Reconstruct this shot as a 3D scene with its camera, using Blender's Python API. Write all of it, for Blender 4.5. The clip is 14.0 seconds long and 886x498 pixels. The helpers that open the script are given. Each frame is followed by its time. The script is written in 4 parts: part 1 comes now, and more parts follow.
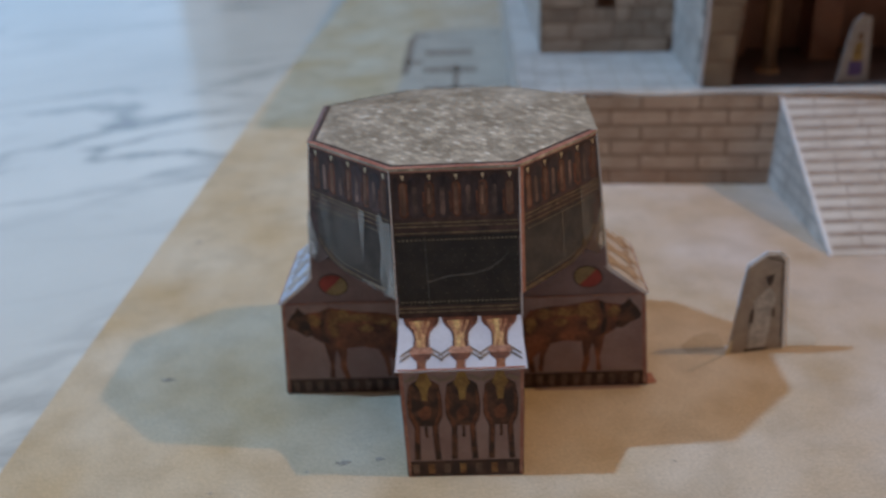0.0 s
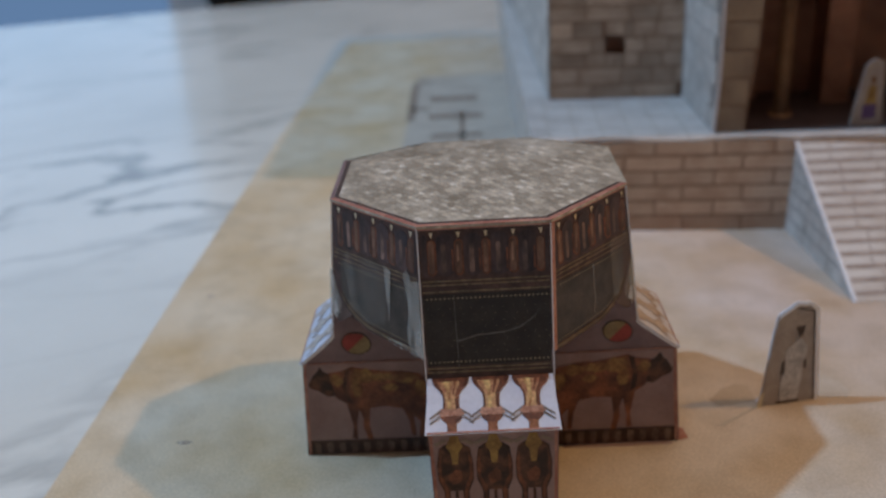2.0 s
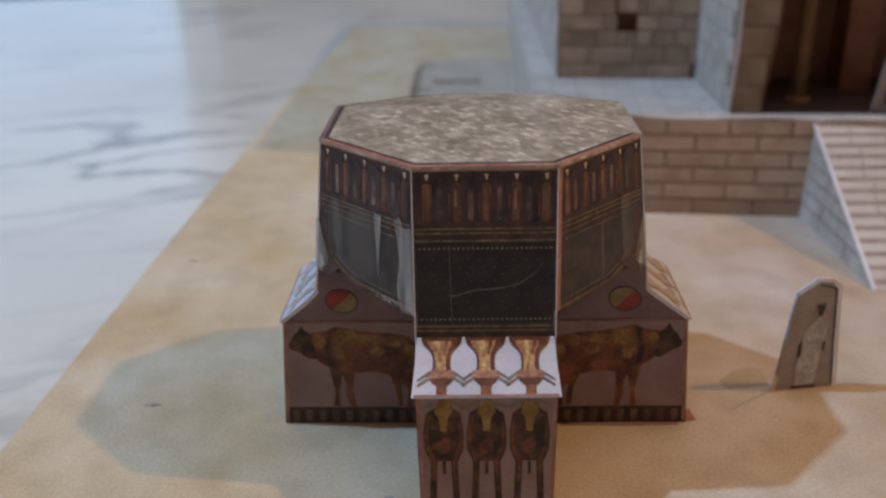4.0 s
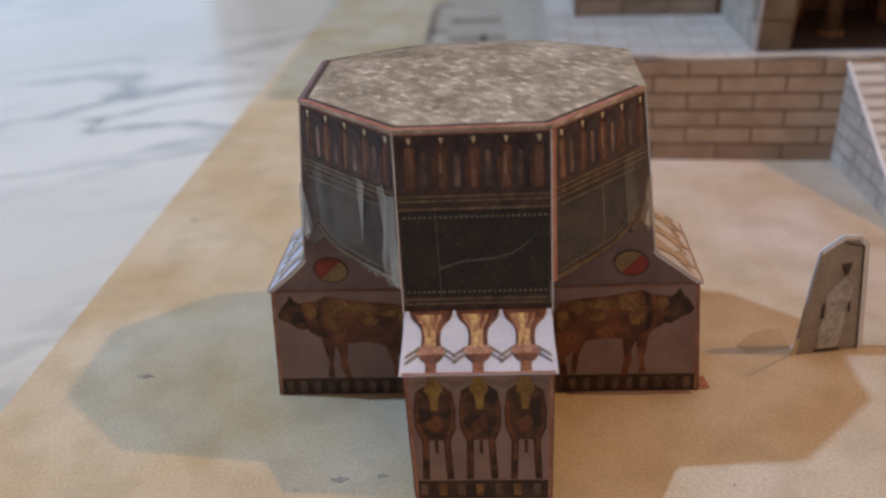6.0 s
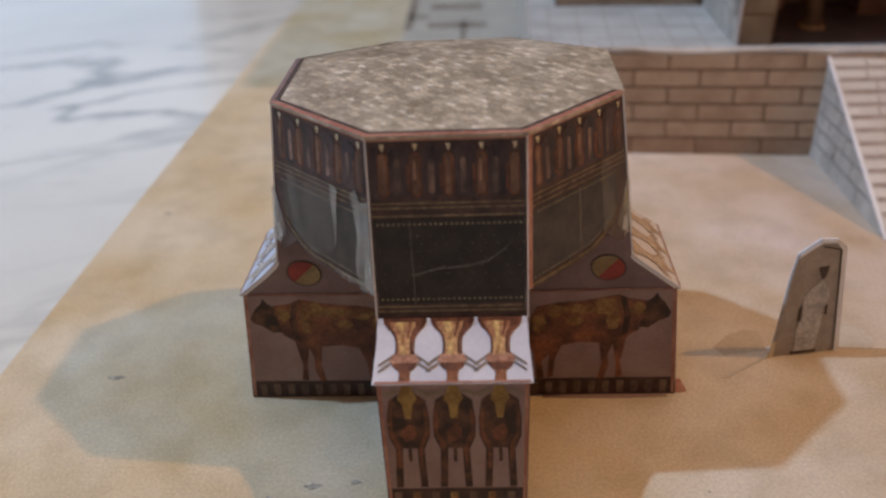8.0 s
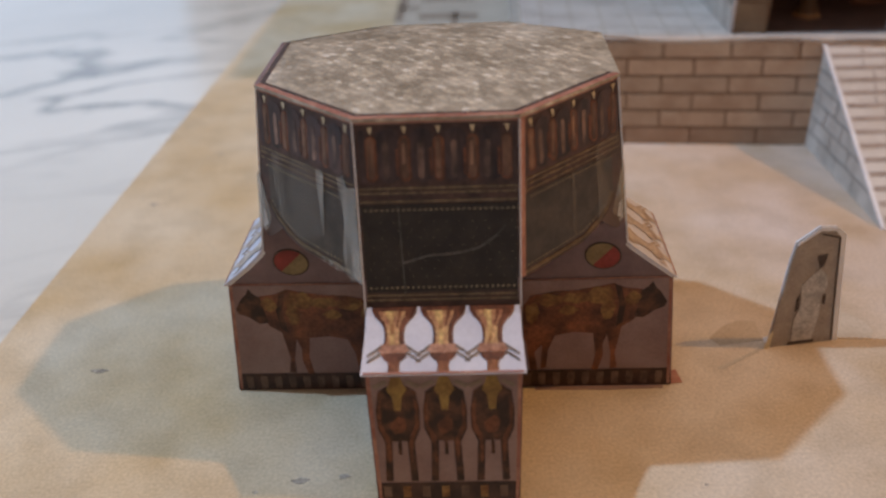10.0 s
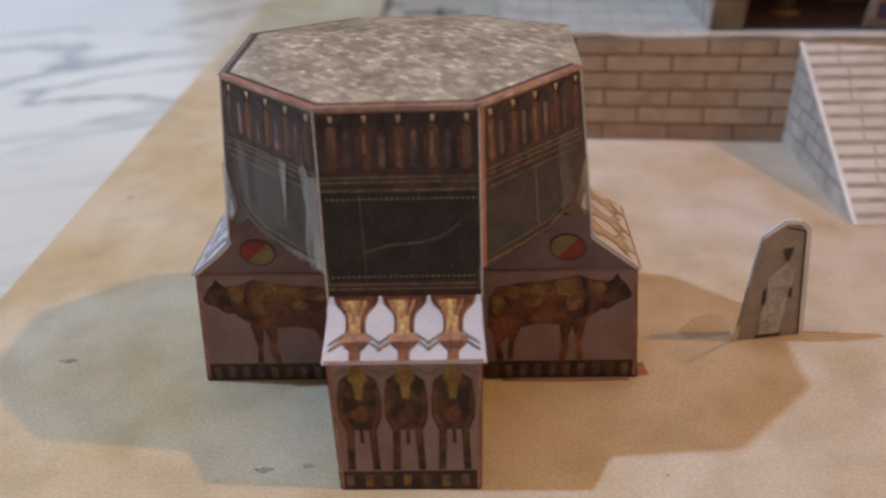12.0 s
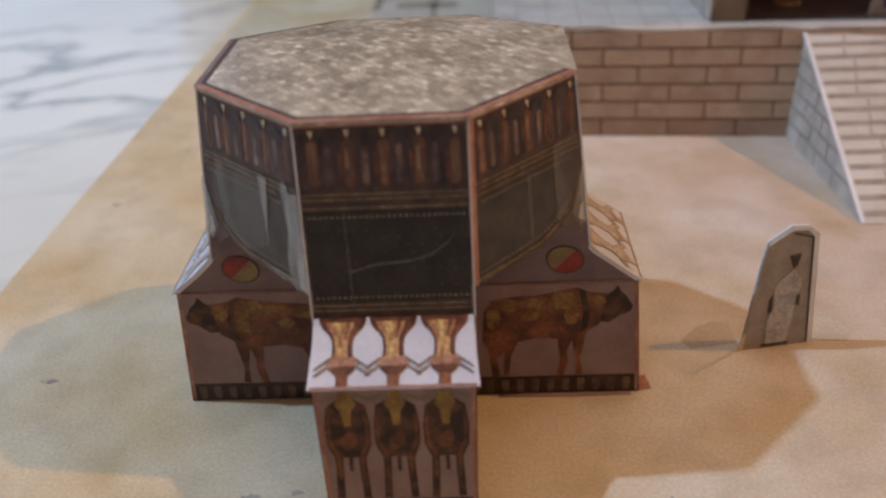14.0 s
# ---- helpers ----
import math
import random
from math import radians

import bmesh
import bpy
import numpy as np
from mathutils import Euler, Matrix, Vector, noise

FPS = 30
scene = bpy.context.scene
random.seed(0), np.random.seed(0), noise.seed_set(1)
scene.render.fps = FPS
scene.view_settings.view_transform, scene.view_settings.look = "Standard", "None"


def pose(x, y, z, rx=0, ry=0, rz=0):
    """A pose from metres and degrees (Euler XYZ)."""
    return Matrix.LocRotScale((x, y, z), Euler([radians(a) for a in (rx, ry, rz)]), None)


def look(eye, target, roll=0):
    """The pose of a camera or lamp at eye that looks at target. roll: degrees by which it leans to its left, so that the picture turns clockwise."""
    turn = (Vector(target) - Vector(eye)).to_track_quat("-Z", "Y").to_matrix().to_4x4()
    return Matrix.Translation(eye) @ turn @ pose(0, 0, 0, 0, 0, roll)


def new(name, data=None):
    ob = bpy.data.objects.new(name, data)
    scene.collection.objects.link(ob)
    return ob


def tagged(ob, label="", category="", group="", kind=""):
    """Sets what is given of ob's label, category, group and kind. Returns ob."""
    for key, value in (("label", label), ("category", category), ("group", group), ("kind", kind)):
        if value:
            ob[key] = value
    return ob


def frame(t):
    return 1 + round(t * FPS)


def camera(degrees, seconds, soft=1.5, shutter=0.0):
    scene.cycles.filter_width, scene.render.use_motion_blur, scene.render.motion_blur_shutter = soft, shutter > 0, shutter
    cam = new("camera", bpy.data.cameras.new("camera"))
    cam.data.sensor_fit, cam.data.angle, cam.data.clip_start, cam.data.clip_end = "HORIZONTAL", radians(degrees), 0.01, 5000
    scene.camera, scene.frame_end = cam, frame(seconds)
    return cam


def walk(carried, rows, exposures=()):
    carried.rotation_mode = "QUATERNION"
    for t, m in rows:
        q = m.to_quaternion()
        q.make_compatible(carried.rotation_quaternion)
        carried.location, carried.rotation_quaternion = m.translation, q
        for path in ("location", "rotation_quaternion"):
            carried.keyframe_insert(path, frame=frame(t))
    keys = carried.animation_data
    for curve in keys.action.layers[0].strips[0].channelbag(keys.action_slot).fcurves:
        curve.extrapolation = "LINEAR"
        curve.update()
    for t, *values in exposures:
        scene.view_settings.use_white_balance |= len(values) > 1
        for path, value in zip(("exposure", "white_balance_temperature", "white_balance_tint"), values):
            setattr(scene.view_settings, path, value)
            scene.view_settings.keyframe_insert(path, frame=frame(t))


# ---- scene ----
# A hand-built paper model on a printed sheet, on a marbled table. Lengths below are in centimetres.
CM = 0.01
cam = camera(51.98, 14.0, soft=2.5, shutter=0.5)
cam.data.dof.use_dof, cam.data.dof.focus_distance, cam.data.dof.aperture_fstop = True, 0.165, 15.0
# seconds, eye in centimetres, yaw, pitch, roll in degrees
ROWS = [
    (0, 0.416, -18.846, 12.393, 2.54, -26.20, -2.93),
    (0.2, 0.329, -19.031, 12.204, 1.47, -25.51, -1.82),
    (0.5, 0.060, -18.669, 12.399, 1.83, -24.64, -2.97),
    (1, -0.270, -18.473, 12.240, 2.16, -23.66, -3.37),
    (1.5, -0.384, -18.336, 12.344, 2.17, -23.81, -3.63),
    (2, -0.218, -18.318, 12.543, 2.08, -23.69, -3.58),
    (2.5, -0.319, -18.192, 12.537, 1.90, -23.55, -3.43),
    (2.7, -0.397, -17.942, 12.438, 1.76, -23.77, -3.22),
    (2.9, -0.295, -18.240, 12.206, 1.96, -24.12, -1.92),
    (3, -0.149, -18.525, 11.859, 2.14, -24.71, -1.32),
    (3.2, -0.271, -18.351, 11.729, 2.06, -25.05, -1.01),
    (5.3, 0.059, -16.595, 9.551, 2.66, -19.53, -2.75),
    (5.4, 0.245, -16.883, 10.241, 3.07, -21.46, -2.95),
    (5.5, 0.353, -16.906, 10.574, 3.48, -22.64, -2.95),
    (5.7, 0.346, -16.657, 10.858, 3.93, -24.52, -2.91),
    (6, 0.527, -16.149, 10.989, 4.66, -27.16, -3.39),
    (6.2, 0.464, -15.885, 11.242, 4.42, -27.80, -3.44),
    (6.5, 0.567, -15.749, 11.784, 4.50, -27.63, -3.88),
    (7, 0.616, -15.707, 11.602, 4.22, -28.25, -3.03),
    (7.5, 0.626, -15.771, 11.432, 4.02, -28.38, -2.98),
    (8, 0.647, -15.731, 11.267, 3.47, -28.51, -2.66),
    (8.2, 0.761, -15.813, 11.156, 3.58, -28.27, -2.46),
    (10.3, 0.643, -15.413, 10.881, 2.85, -28.75, -2.54),
    (10.5, 0.694, -15.496, 10.842, 2.89, -28.70, -2.61),
    (11, 0.607, -15.471, 10.805, 2.58, -28.81, -2.46),
    (11.5, 0.659, -15.423, 10.803, 2.42, -28.67, -2.40),
    (11.8, 0.648, -15.354, 10.808, 2.33, -28.75, -2.27),
    (12, 1.178, -15.550, 10.803, 2.56, -28.77, -2.02),
    (12.1, 1.365, -15.505, 10.803, 2.23, -28.75, -1.57),
    (12.2, 1.937, -15.361, 10.861, 2.25, -29.01, -0.89),
    (12.3, 1.721, -15.136, 10.744, 1.35, -28.88, -1.67),
    (12.5, 1.667, -15.019, 10.767, 3.35, -29.49, -2.96),
    (13, 1.562, -14.908, 10.728, 3.38, -30.07, -2.93),
    (13.5, 1.506, -14.794, 10.703, 3.16, -29.99, -3.07),
    (14, 1.339, -14.686, 10.853, 2.73, -29.58, -3.00),
]


def eye_pose(x, y, z, yaw, pitch, roll):
    turn = Matrix.Rotation(radians(yaw), 4, "Z") @ Matrix.Rotation(radians(90 + pitch), 4, "X") @ Matrix.Rotation(radians(roll), 4, "Z")
    return Matrix.Translation((x * CM, y * CM, z * CM)) @ turn


walk(cam, [(r[0], eye_pose(*r[1:])) for r in ROWS],
     [(0.0, -0.34, 5210, 2), (3.2, -0.29, 5540, 6), (5.5, -0.12, 5960, 9), (7.5, -0.08, 6070, 10), (11.0, -0.04, 6130, 10.5), (14.0, -0.03, 6130, 10.5)])

# ---- light ----
world = bpy.data.worlds.new("world")
scene.world = world
world.use_nodes = True
world.node_tree.nodes["Background"].inputs[0].default_value = (0.75, 0.85, 1.0, 1)
world.node_tree.nodes["Background"].inputs[1].default_value = 0.3


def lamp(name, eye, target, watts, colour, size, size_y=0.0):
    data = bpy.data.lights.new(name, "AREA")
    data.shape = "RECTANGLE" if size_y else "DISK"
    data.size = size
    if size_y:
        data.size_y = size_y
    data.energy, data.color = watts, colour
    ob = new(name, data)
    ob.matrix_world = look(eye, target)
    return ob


# a warm bulb on one side, a cold one on the other; the wide overhead area is an added fill
lamp("warm_lamp", (2.38, -0.05, 2.70), (0, 0, 0), 45, (1.0, 0.50, 0.14), 0.08)
lamp("cold_lamp", (-1.44, 0.08, 2.10), (0, 0, 0), 37, (0.48, 0.70, 0.95), 0.065)
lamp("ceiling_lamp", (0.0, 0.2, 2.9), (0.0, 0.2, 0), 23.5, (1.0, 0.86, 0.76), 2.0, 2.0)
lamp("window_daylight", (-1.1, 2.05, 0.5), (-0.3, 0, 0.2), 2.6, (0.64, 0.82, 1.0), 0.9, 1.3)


# ---- materials ----
def rgb(r, g, b):
    return tuple(((v / 255 + 0.055) / 1.055) ** 2.4 if v > 10 else v / 255 / 12.92 for v in (r, g, b)) + (1,)


def mat(name, a, b=None, scale=2.0, rough=0.6, bump=0.0, fine=0.12, spec=0.35, stretch=(1, 1, 1), vary=0.0, metal=0.0, contrast=(0.35, 0.65)):
    """Printed or plain paper: two tones mixed by a broad noise (cycles a centimetre), with a fine grain on top."""
    m = bpy.data.materials.new(name)
    m.use_nodes = True
    nt = m.node_tree
    n, l = nt.nodes, nt.links
    bs = n["Principled BSDF"]
    bs.inputs["Roughness"].default_value = rough
    bs.inputs["Specular IOR Level"].default_value = spec
    bs.inputs["Metallic"].default_value = metal
    co = n.new("ShaderNodeTexCoord")
    mp = n.new("ShaderNodeMapping")
    mp.inputs["Scale"].default_value = [100 * s for s in stretch]
    l.new(co.outputs["Object"], mp.inputs[0])
    vec = mp.outputs[0]
    if vary:
        info = n.new("ShaderNodeObjectInfo")
        add = n.new("ShaderNodeVectorMath")
        add.operation = "MULTIPLY_ADD"
        add.inputs[1].default_value = (37, 37, 37)
        l.new(info.outputs["Random"], add.inputs[0])
        l.new(vec, add.inputs[2])
        vec = add.outputs[0]
    nz = n.new("ShaderNodeTexNoise")
    nz.inputs["Scale"].default_value = scale
    nz.inputs["Detail"].default_value = 5
    l.new(vec, nz.inputs["Vector"])
    ramp = n.new("ShaderNodeValToRGB")
    ramp.color_ramp.elements[0].position, ramp.color_ramp.elements[1].position = contrast
    ramp.color_ramp.elements[0].color = a
    ramp.color_ramp.elements[1].color = b or a
    l.new(nz.outputs["Fac"], ramp.inputs[0])
    colour = ramp.outputs[0]
    gr = n.new("ShaderNodeTexNoise")
    gr.inputs["Scale"].default_value = 16
    gr.inputs["Detail"].default_value = 3
    l.new(vec, gr.inputs["Vector"])
    mr = n.new("ShaderNodeMapRange")
    mr.inputs[1].default_value, mr.inputs[2].default_value = 0.3, 0.7
    mr.inputs[3].default_value, mr.inputs[4].default_value = 1 - fine, 1 + fine
    l.new(gr.outputs["Fac"], mr.inputs[0])
    mul = n.new("ShaderNodeVectorMath")
    mul.operation = "SCALE"
    l.new(colour, mul.inputs[0])
    l.new(mr.outputs[0], mul.inputs["Scale"])
    colour = mul.outputs[0]
    if vary:
        m2 = n.new("ShaderNodeMapRange")
        m2.inputs[3].default_value, m2.inputs[4].default_value = 1 - vary, 1 + vary
        l.new(info.outputs["Random"], m2.inputs[0])
        mul2 = n.new("ShaderNodeVectorMath")
        mul2.operation = "SCALE"
        l.new(colour, mul2.inputs[0])
        l.new(m2.outputs[0], mul2.inputs["Scale"])
        colour = mul2.outputs[0]
    l.new(colour, bs.inputs["Base Color"])
    if bump:
        bp = n.new("ShaderNodeBump")
        bp.inputs["Strength"].default_value = bump
        bp.inputs["Distance"].default_value = 0.0002
        l.new(gr.outputs["Fac"], bp.inputs["Height"])
        l.new(bp.outputs[0], bs.inputs["Normal"])
    return m


M = {}


def turned_coords(n, l, degrees, scale):
    """Object coordinates, turned about the upright axis first and stretched after."""
    co = n.new("ShaderNodeTexCoord")
    ro = n.new("ShaderNodeMapping")
    ro.inputs["Rotation"].default_value = (0, 0, radians(degrees))
    l.new(co.outputs["Object"], ro.inputs[0])
    mp = n.new("ShaderNodeMapping")
    mp.inputs["Scale"].default_value = scale
    l.new(ro.outputs[0], mp.inputs[0])
    return mp.outputs[0]


def sand_sheet():
    """Printed sand: blotches of ochre and cream, yellower towards one corner of the sheet and tan towards the other;
    the tan's darkening puts a fall-off of light into the colour.
    """
    m = mat("sand_print", (0.56, 0.44, 0.27, 1), (0.66, 0.585, 0.46, 1), 0.28, 0.75, bump=0.35, fine=0.13)
    n, l = m.node_tree.nodes, m.node_tree.links
    bs = n["Principled BSDF"]
    tone = bs.inputs["Base Color"].links[0].from_socket
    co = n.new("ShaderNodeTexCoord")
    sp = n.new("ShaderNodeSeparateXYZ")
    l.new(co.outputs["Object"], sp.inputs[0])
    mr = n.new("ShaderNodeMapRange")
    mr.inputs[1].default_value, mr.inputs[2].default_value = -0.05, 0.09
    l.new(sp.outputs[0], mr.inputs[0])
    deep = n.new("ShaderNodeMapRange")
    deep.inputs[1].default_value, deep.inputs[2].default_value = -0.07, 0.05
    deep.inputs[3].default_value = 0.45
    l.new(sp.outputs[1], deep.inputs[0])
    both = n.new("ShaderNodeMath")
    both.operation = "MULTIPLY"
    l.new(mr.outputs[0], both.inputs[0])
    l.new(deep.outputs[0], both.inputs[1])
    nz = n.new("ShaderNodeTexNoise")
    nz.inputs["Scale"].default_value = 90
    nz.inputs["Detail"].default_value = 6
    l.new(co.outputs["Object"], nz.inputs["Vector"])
    # print hue, with the light's fall-off to one side mixed into the tint
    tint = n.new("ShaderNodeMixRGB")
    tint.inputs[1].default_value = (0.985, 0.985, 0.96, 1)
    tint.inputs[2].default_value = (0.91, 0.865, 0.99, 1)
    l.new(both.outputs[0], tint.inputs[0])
    rp = n.new("ShaderNodeValToRGB")
    e = rp.color_ramp.elements
    e[0].position, e[0].color = 0.36, (0.88, 0.87, 0.85, 1)
    e[1].position, e[1].color = 0.56, (1.0, 1.0, 1.0, 1)
    l.new(nz.outputs["Fac"], rp.inputs[0])
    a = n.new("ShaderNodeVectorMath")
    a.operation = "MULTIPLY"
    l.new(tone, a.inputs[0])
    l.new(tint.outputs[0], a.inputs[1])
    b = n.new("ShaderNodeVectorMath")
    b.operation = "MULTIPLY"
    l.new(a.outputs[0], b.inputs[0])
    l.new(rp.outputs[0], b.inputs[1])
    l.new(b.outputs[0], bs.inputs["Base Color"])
    return m


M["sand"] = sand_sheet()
M["white"] = mat("white_card", (0.72, 0.71, 0.76, 1), (0.82, 0.81, 0.84, 1), 1.2, 0.6, fine=0.03)
M["mauve"] = mat("mauve_print", (0.18, 0.122, 0.130, 1), (0.25, 0.175, 0.182, 1), 1.4, 0.5, fine=0.06)
M["dark_flap"] = mat("brown_card", (0.09, 0.06, 0.055, 1), (0.14, 0.10, 0.09, 1), 1.4, 0.5, fine=0.08)
M["dusk"] = mat("dark_mauve_print", (0.255, 0.168, 0.163, 1), (0.33, 0.233, 0.222, 1), 1.4, 0.5, fine=0.08)
M["panel"] = mat("dark_brown_print", (0.040, 0.022, 0.022, 1), (0.085, 0.045, 0.040, 1), 3.0, 0.4, fine=0.25)
M["field"] = mat("black_green_print", (0.013, 0.009, 0.009, 1), (0.028, 0.021, 0.018, 1), 3.0, 0.36, fine=0.2)
M["field_grey"] = mat("grey_leather_print", (0.030, 0.025, 0.023, 1), (0.062, 0.050, 0.043, 1), 2.5, 0.3, fine=0.2)
M["crease"] = mat("worn_crease_print", (0.035, 0.030, 0.028, 1), (0.13, 0.115, 0.105, 1), 5, 0.4, fine=0.3)
M["rib_dark"] = mat("navy_rib_print", (0.020, 0.015, 0.021, 1), (0.075, 0.045, 0.045, 1), 3.0, 0.38, fine=0.3, stretch=(1, 1, 0.35), vary=0.25)
M["rib_copper"] = mat("copper_rib_print", (0.055, 0.032, 0.026, 1), (0.21, 0.115, 0.075, 1), 3.2, 0.42, fine=0.25, stretch=(1, 1, 0.4), vary=0.25)
M["rib_sheen"] = mat("brown_sheen_print", (0.045, 0.03, 0.03, 1), (0.26, 0.165, 0.13, 1), 3.2, 0.38, fine=0.3, stretch=(1, 1, 0.4), vary=0.3)
M["rib_light"] = mat("copper_highlight_print", (0.11, 0.058, 0.04, 1), (0.31, 0.18, 0.115, 1), 3.0, 0.36, fine=0.3, stretch=(1, 1, 0.3), vary=0.25)
M["cream"] = mat("cream_print", (0.62, 0.50, 0.30, 1), (0.75, 0.66, 0.48, 1), 4, 0.5)
M["gold"] = mat("gold_line_print", (0.10, 0.072, 0.045, 1), (0.21, 0.155, 0.09, 1), 6, 0.4, fine=0.3)
M["stud"] = mat("dull_gold_print", (0.17, 0.13, 0.085, 1), (0.28, 0.22, 0.14, 1), 6, 0.4)
M["red_edge"] = mat("red_edge_print", (0.32, 0.125, 0.09, 1), (0.47, 0.255, 0.19, 1), 3.5, 0.5, fine=0.15)
M["dark_edge"] = mat("dark_border_print", (0.05, 0.035, 0.035, 1), (0.10, 0.07, 0.06, 1), 4, 0.5)


def thatch():
    """Rows of small straw tufts, printed."""
    m = mat("thatch_print", (0.72, 0.70, 0.66, 1), (1.08, 1.07, 1.05, 1), 1.1, 0.29, fine=0.2, bump=0.3, spec=0.5)
    n, l = m.node_tree.nodes, m.node_tree.links
    bs = n["Principled BSDF"]
    tone = bs.inputs["Base Color"].links[0].from_socket
    tufts = turned_coords(n, l, -35, (105, 62, 100))
    vo = n.new("ShaderNodeTexVoronoi")
    vo.feature = "SMOOTH_F1"
    vo.inputs["Smoothness"].default_value = 0.6
    vo.inputs["Scale"].default_value = 7.5
    vo.inputs["Randomness"].default_value = 0.55
    l.new(tufts, vo.inputs["Vector"])
    sep = n.new("ShaderNodeSeparateColor")
    l.new(vo.outputs["Color"], sep.inputs[0])
    mixed = n.new("ShaderNodeMath")
    mixed.operation = "MULTIPLY_ADD"
    mixed.inputs[1].default_value = -0.45
    l.new(vo.outputs["Distance"], mixed.inputs[0])
    l.new(sep.outputs[0], mixed.inputs[2])
    rp = n.new("ShaderNodeValToRGB")
    e = rp.color_ramp.elements
    e[0].position, e[0].color = 0.0, (0.37, 0.325, 0.26, 1)
    e[1].position, e[1].color = 0.80, (0.71, 0.665, 0.595, 1)
    k = e.new(0.38)
    k.color = (0.49, 0.44, 0.365, 1)
    k2 = e.new(0.70)
    k2.color = (0.60, 0.53, 0.42, 1)
    l.new(mixed.outputs[0], rp.inputs[0])
    mu = n.new("ShaderNodeVectorMath")
    mu.operation = "MULTIPLY"
    l.new(rp.outputs[0], mu.inputs[0])
    l.new(tone, mu.inputs[1])
    l.new(mu.outputs[0], bs.inputs["Base Color"])
    return m


M["thatch"] = thatch()
M["hide"] = mat("brown_hide_print", (0.085, 0.032, 0.021, 1), (0.27, 0.100, 0.048, 1), 2.2, 0.45, fine=0.3, contrast=(0.38, 0.66))
M["hide_dark"] = mat("dark_hide_print", (0.028, 0.012, 0.009, 1), (0.12, 0.050, 0.028, 1), 3.6, 0.42, fine=0.3, contrast=(0.42, 0.64))
M["rust"] = mat("rust_print", (0.16, 0.055, 0.025, 1), (0.30, 0.12, 0.05, 1), 3, 0.45, fine=0.3)
M["rust_dark"] = mat("dark_rust_print", (0.07, 0.025, 0.014, 1), (0.21, 0.075, 0.036, 1), 3.6, 0.42, fine=0.3)
M["hide_ochre"] = mat("ochre_hide_print", (0.15, 0.062, 0.026, 1), (0.29, 0.165, 0.055, 1), 3.4, 0.45, fine=0.3, contrast=(0.36, 0.62))
M["ochre"] = mat("ochre_print", (0.19, 0.105, 0.03, 1), (0.37, 0.24, 0.065, 1), 3.0, 0.45, fine=0.2)
M["orange"] = mat("orange_print", (0.34, 0.14, 0.07, 1), (0.60, 0.36, 0.16, 1), 4.0, 0.42, fine=0.25)
M["post_gloss"] = mat("yellow_gloss_print", (0.32, 0.14, 0.055, 1), (0.68, 0.46, 0.18, 1), 4.5, 0.4, fine=0.25, contrast=(0.40, 0.60))
M["post_disc"] = mat("pink_brown_print", (0.30, 0.13, 0.075, 1), (0.50, 0.27, 0.18, 1), 4.0, 0.42, fine=0.25)
# two paler post colours, bright light on the side arms painted in
M["post_washed"] = mat("washed_brown_print", (0.33, 0.245, 0.195, 1), (0.49, 0.385, 0.32, 1), 4.0, 0.5, fine=0.2)
M["post_washed_pale"] = mat("washed_pale_print", (0.44, 0.35, 0.29, 1), (0.60, 0.51, 0.44, 1), 4.0, 0.5, fine=0.2)
M["bar"] = mat("grey_brown_print", (0.13, 0.10, 0.085, 1), (0.26, 0.21, 0.18, 1), 4.0, 0.5)
# white roof paper, tinted lilac to hold the cool light in its colour
M["roof_paper"] = mat("cool_lit_white_paper", (0.60, 0.59, 0.675, 1), (0.70, 0.69, 0.765, 1), 1.2, 0.5, fine=0.04)
M["disc_red"] = mat("red_print", (0.22, 0.03, 0.026, 1), (0.33, 0.05, 0.04, 1), 3, 0.45)
M["disc_yellow"] = mat("yellow_print", (0.22, 0.155, 0.07, 1), (0.31, 0.23, 0.11, 1), 3, 0.45)
M["band"] = mat("base_band_print", (0.032, 0.016, 0.014, 1), (0.08, 0.040, 0.032, 1), 3, 0.45, fine=0.25)
M["band_light"] = mat("base_block_print", (0.085, 0.052, 0.042, 1), (0.17, 0.11, 0.08, 1), 4, 0.45, vary=0.2)
M["brick"] = mat("tan_brick_print", (0.42, 0.285, 0.195, 1), (0.53, 0.39, 0.28, 1), 1.2, 0.65, fine=0.08, vary=0.10)
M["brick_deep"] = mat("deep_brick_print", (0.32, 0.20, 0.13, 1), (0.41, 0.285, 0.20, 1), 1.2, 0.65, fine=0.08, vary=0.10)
M["mortar"] = mat("brown_joint_print", (0.15, 0.085, 0.05, 1), (0.21, 0.125, 0.08, 1), 3, 0.7)
M["stone"] = mat("tower_stone_print", (0.34, 0.245, 0.175, 1), (0.50, 0.385, 0.285, 1), 0.9, 0.65, fine=0.1, vary=0.22)
# ochre pier print, darkened so that the pier's shade is in the colour
M["stone_pier"] = mat("shaded_ochre_stone_print", (0.25, 0.175, 0.115, 1), (0.37, 0.275, 0.18, 1), 0.9, 0.65, fine=0.1, vary=0.15)
M["stone_pale"] = mat("pale_stone_print", (0.48, 0.435, 0.385, 1), (0.65, 0.60, 0.545, 1), 1.2, 0.65, fine=0.08, vary=0.08)
M["joint_grey"] = mat("grey_joint_print", (0.27, 0.24, 0.215, 1), (0.36, 0.325, 0.29, 1), 3, 0.7)
M["tile"] = mat("pale_floor_print", (0.49, 0.445, 0.41, 1), (0.61, 0.565, 0.525, 1), 0.8, 0.6, fine=0.06)
M["step"] = mat("step_print", (0.53, 0.465, 0.41, 1), (0.64, 0.59, 0.545, 1), 0.8, 0.6, fine=0.05)
M["step_line"] = mat("step_shade_print", (0.30, 0.235, 0.20, 1), (0.41, 0.335, 0.29, 1), 2, 0.6)
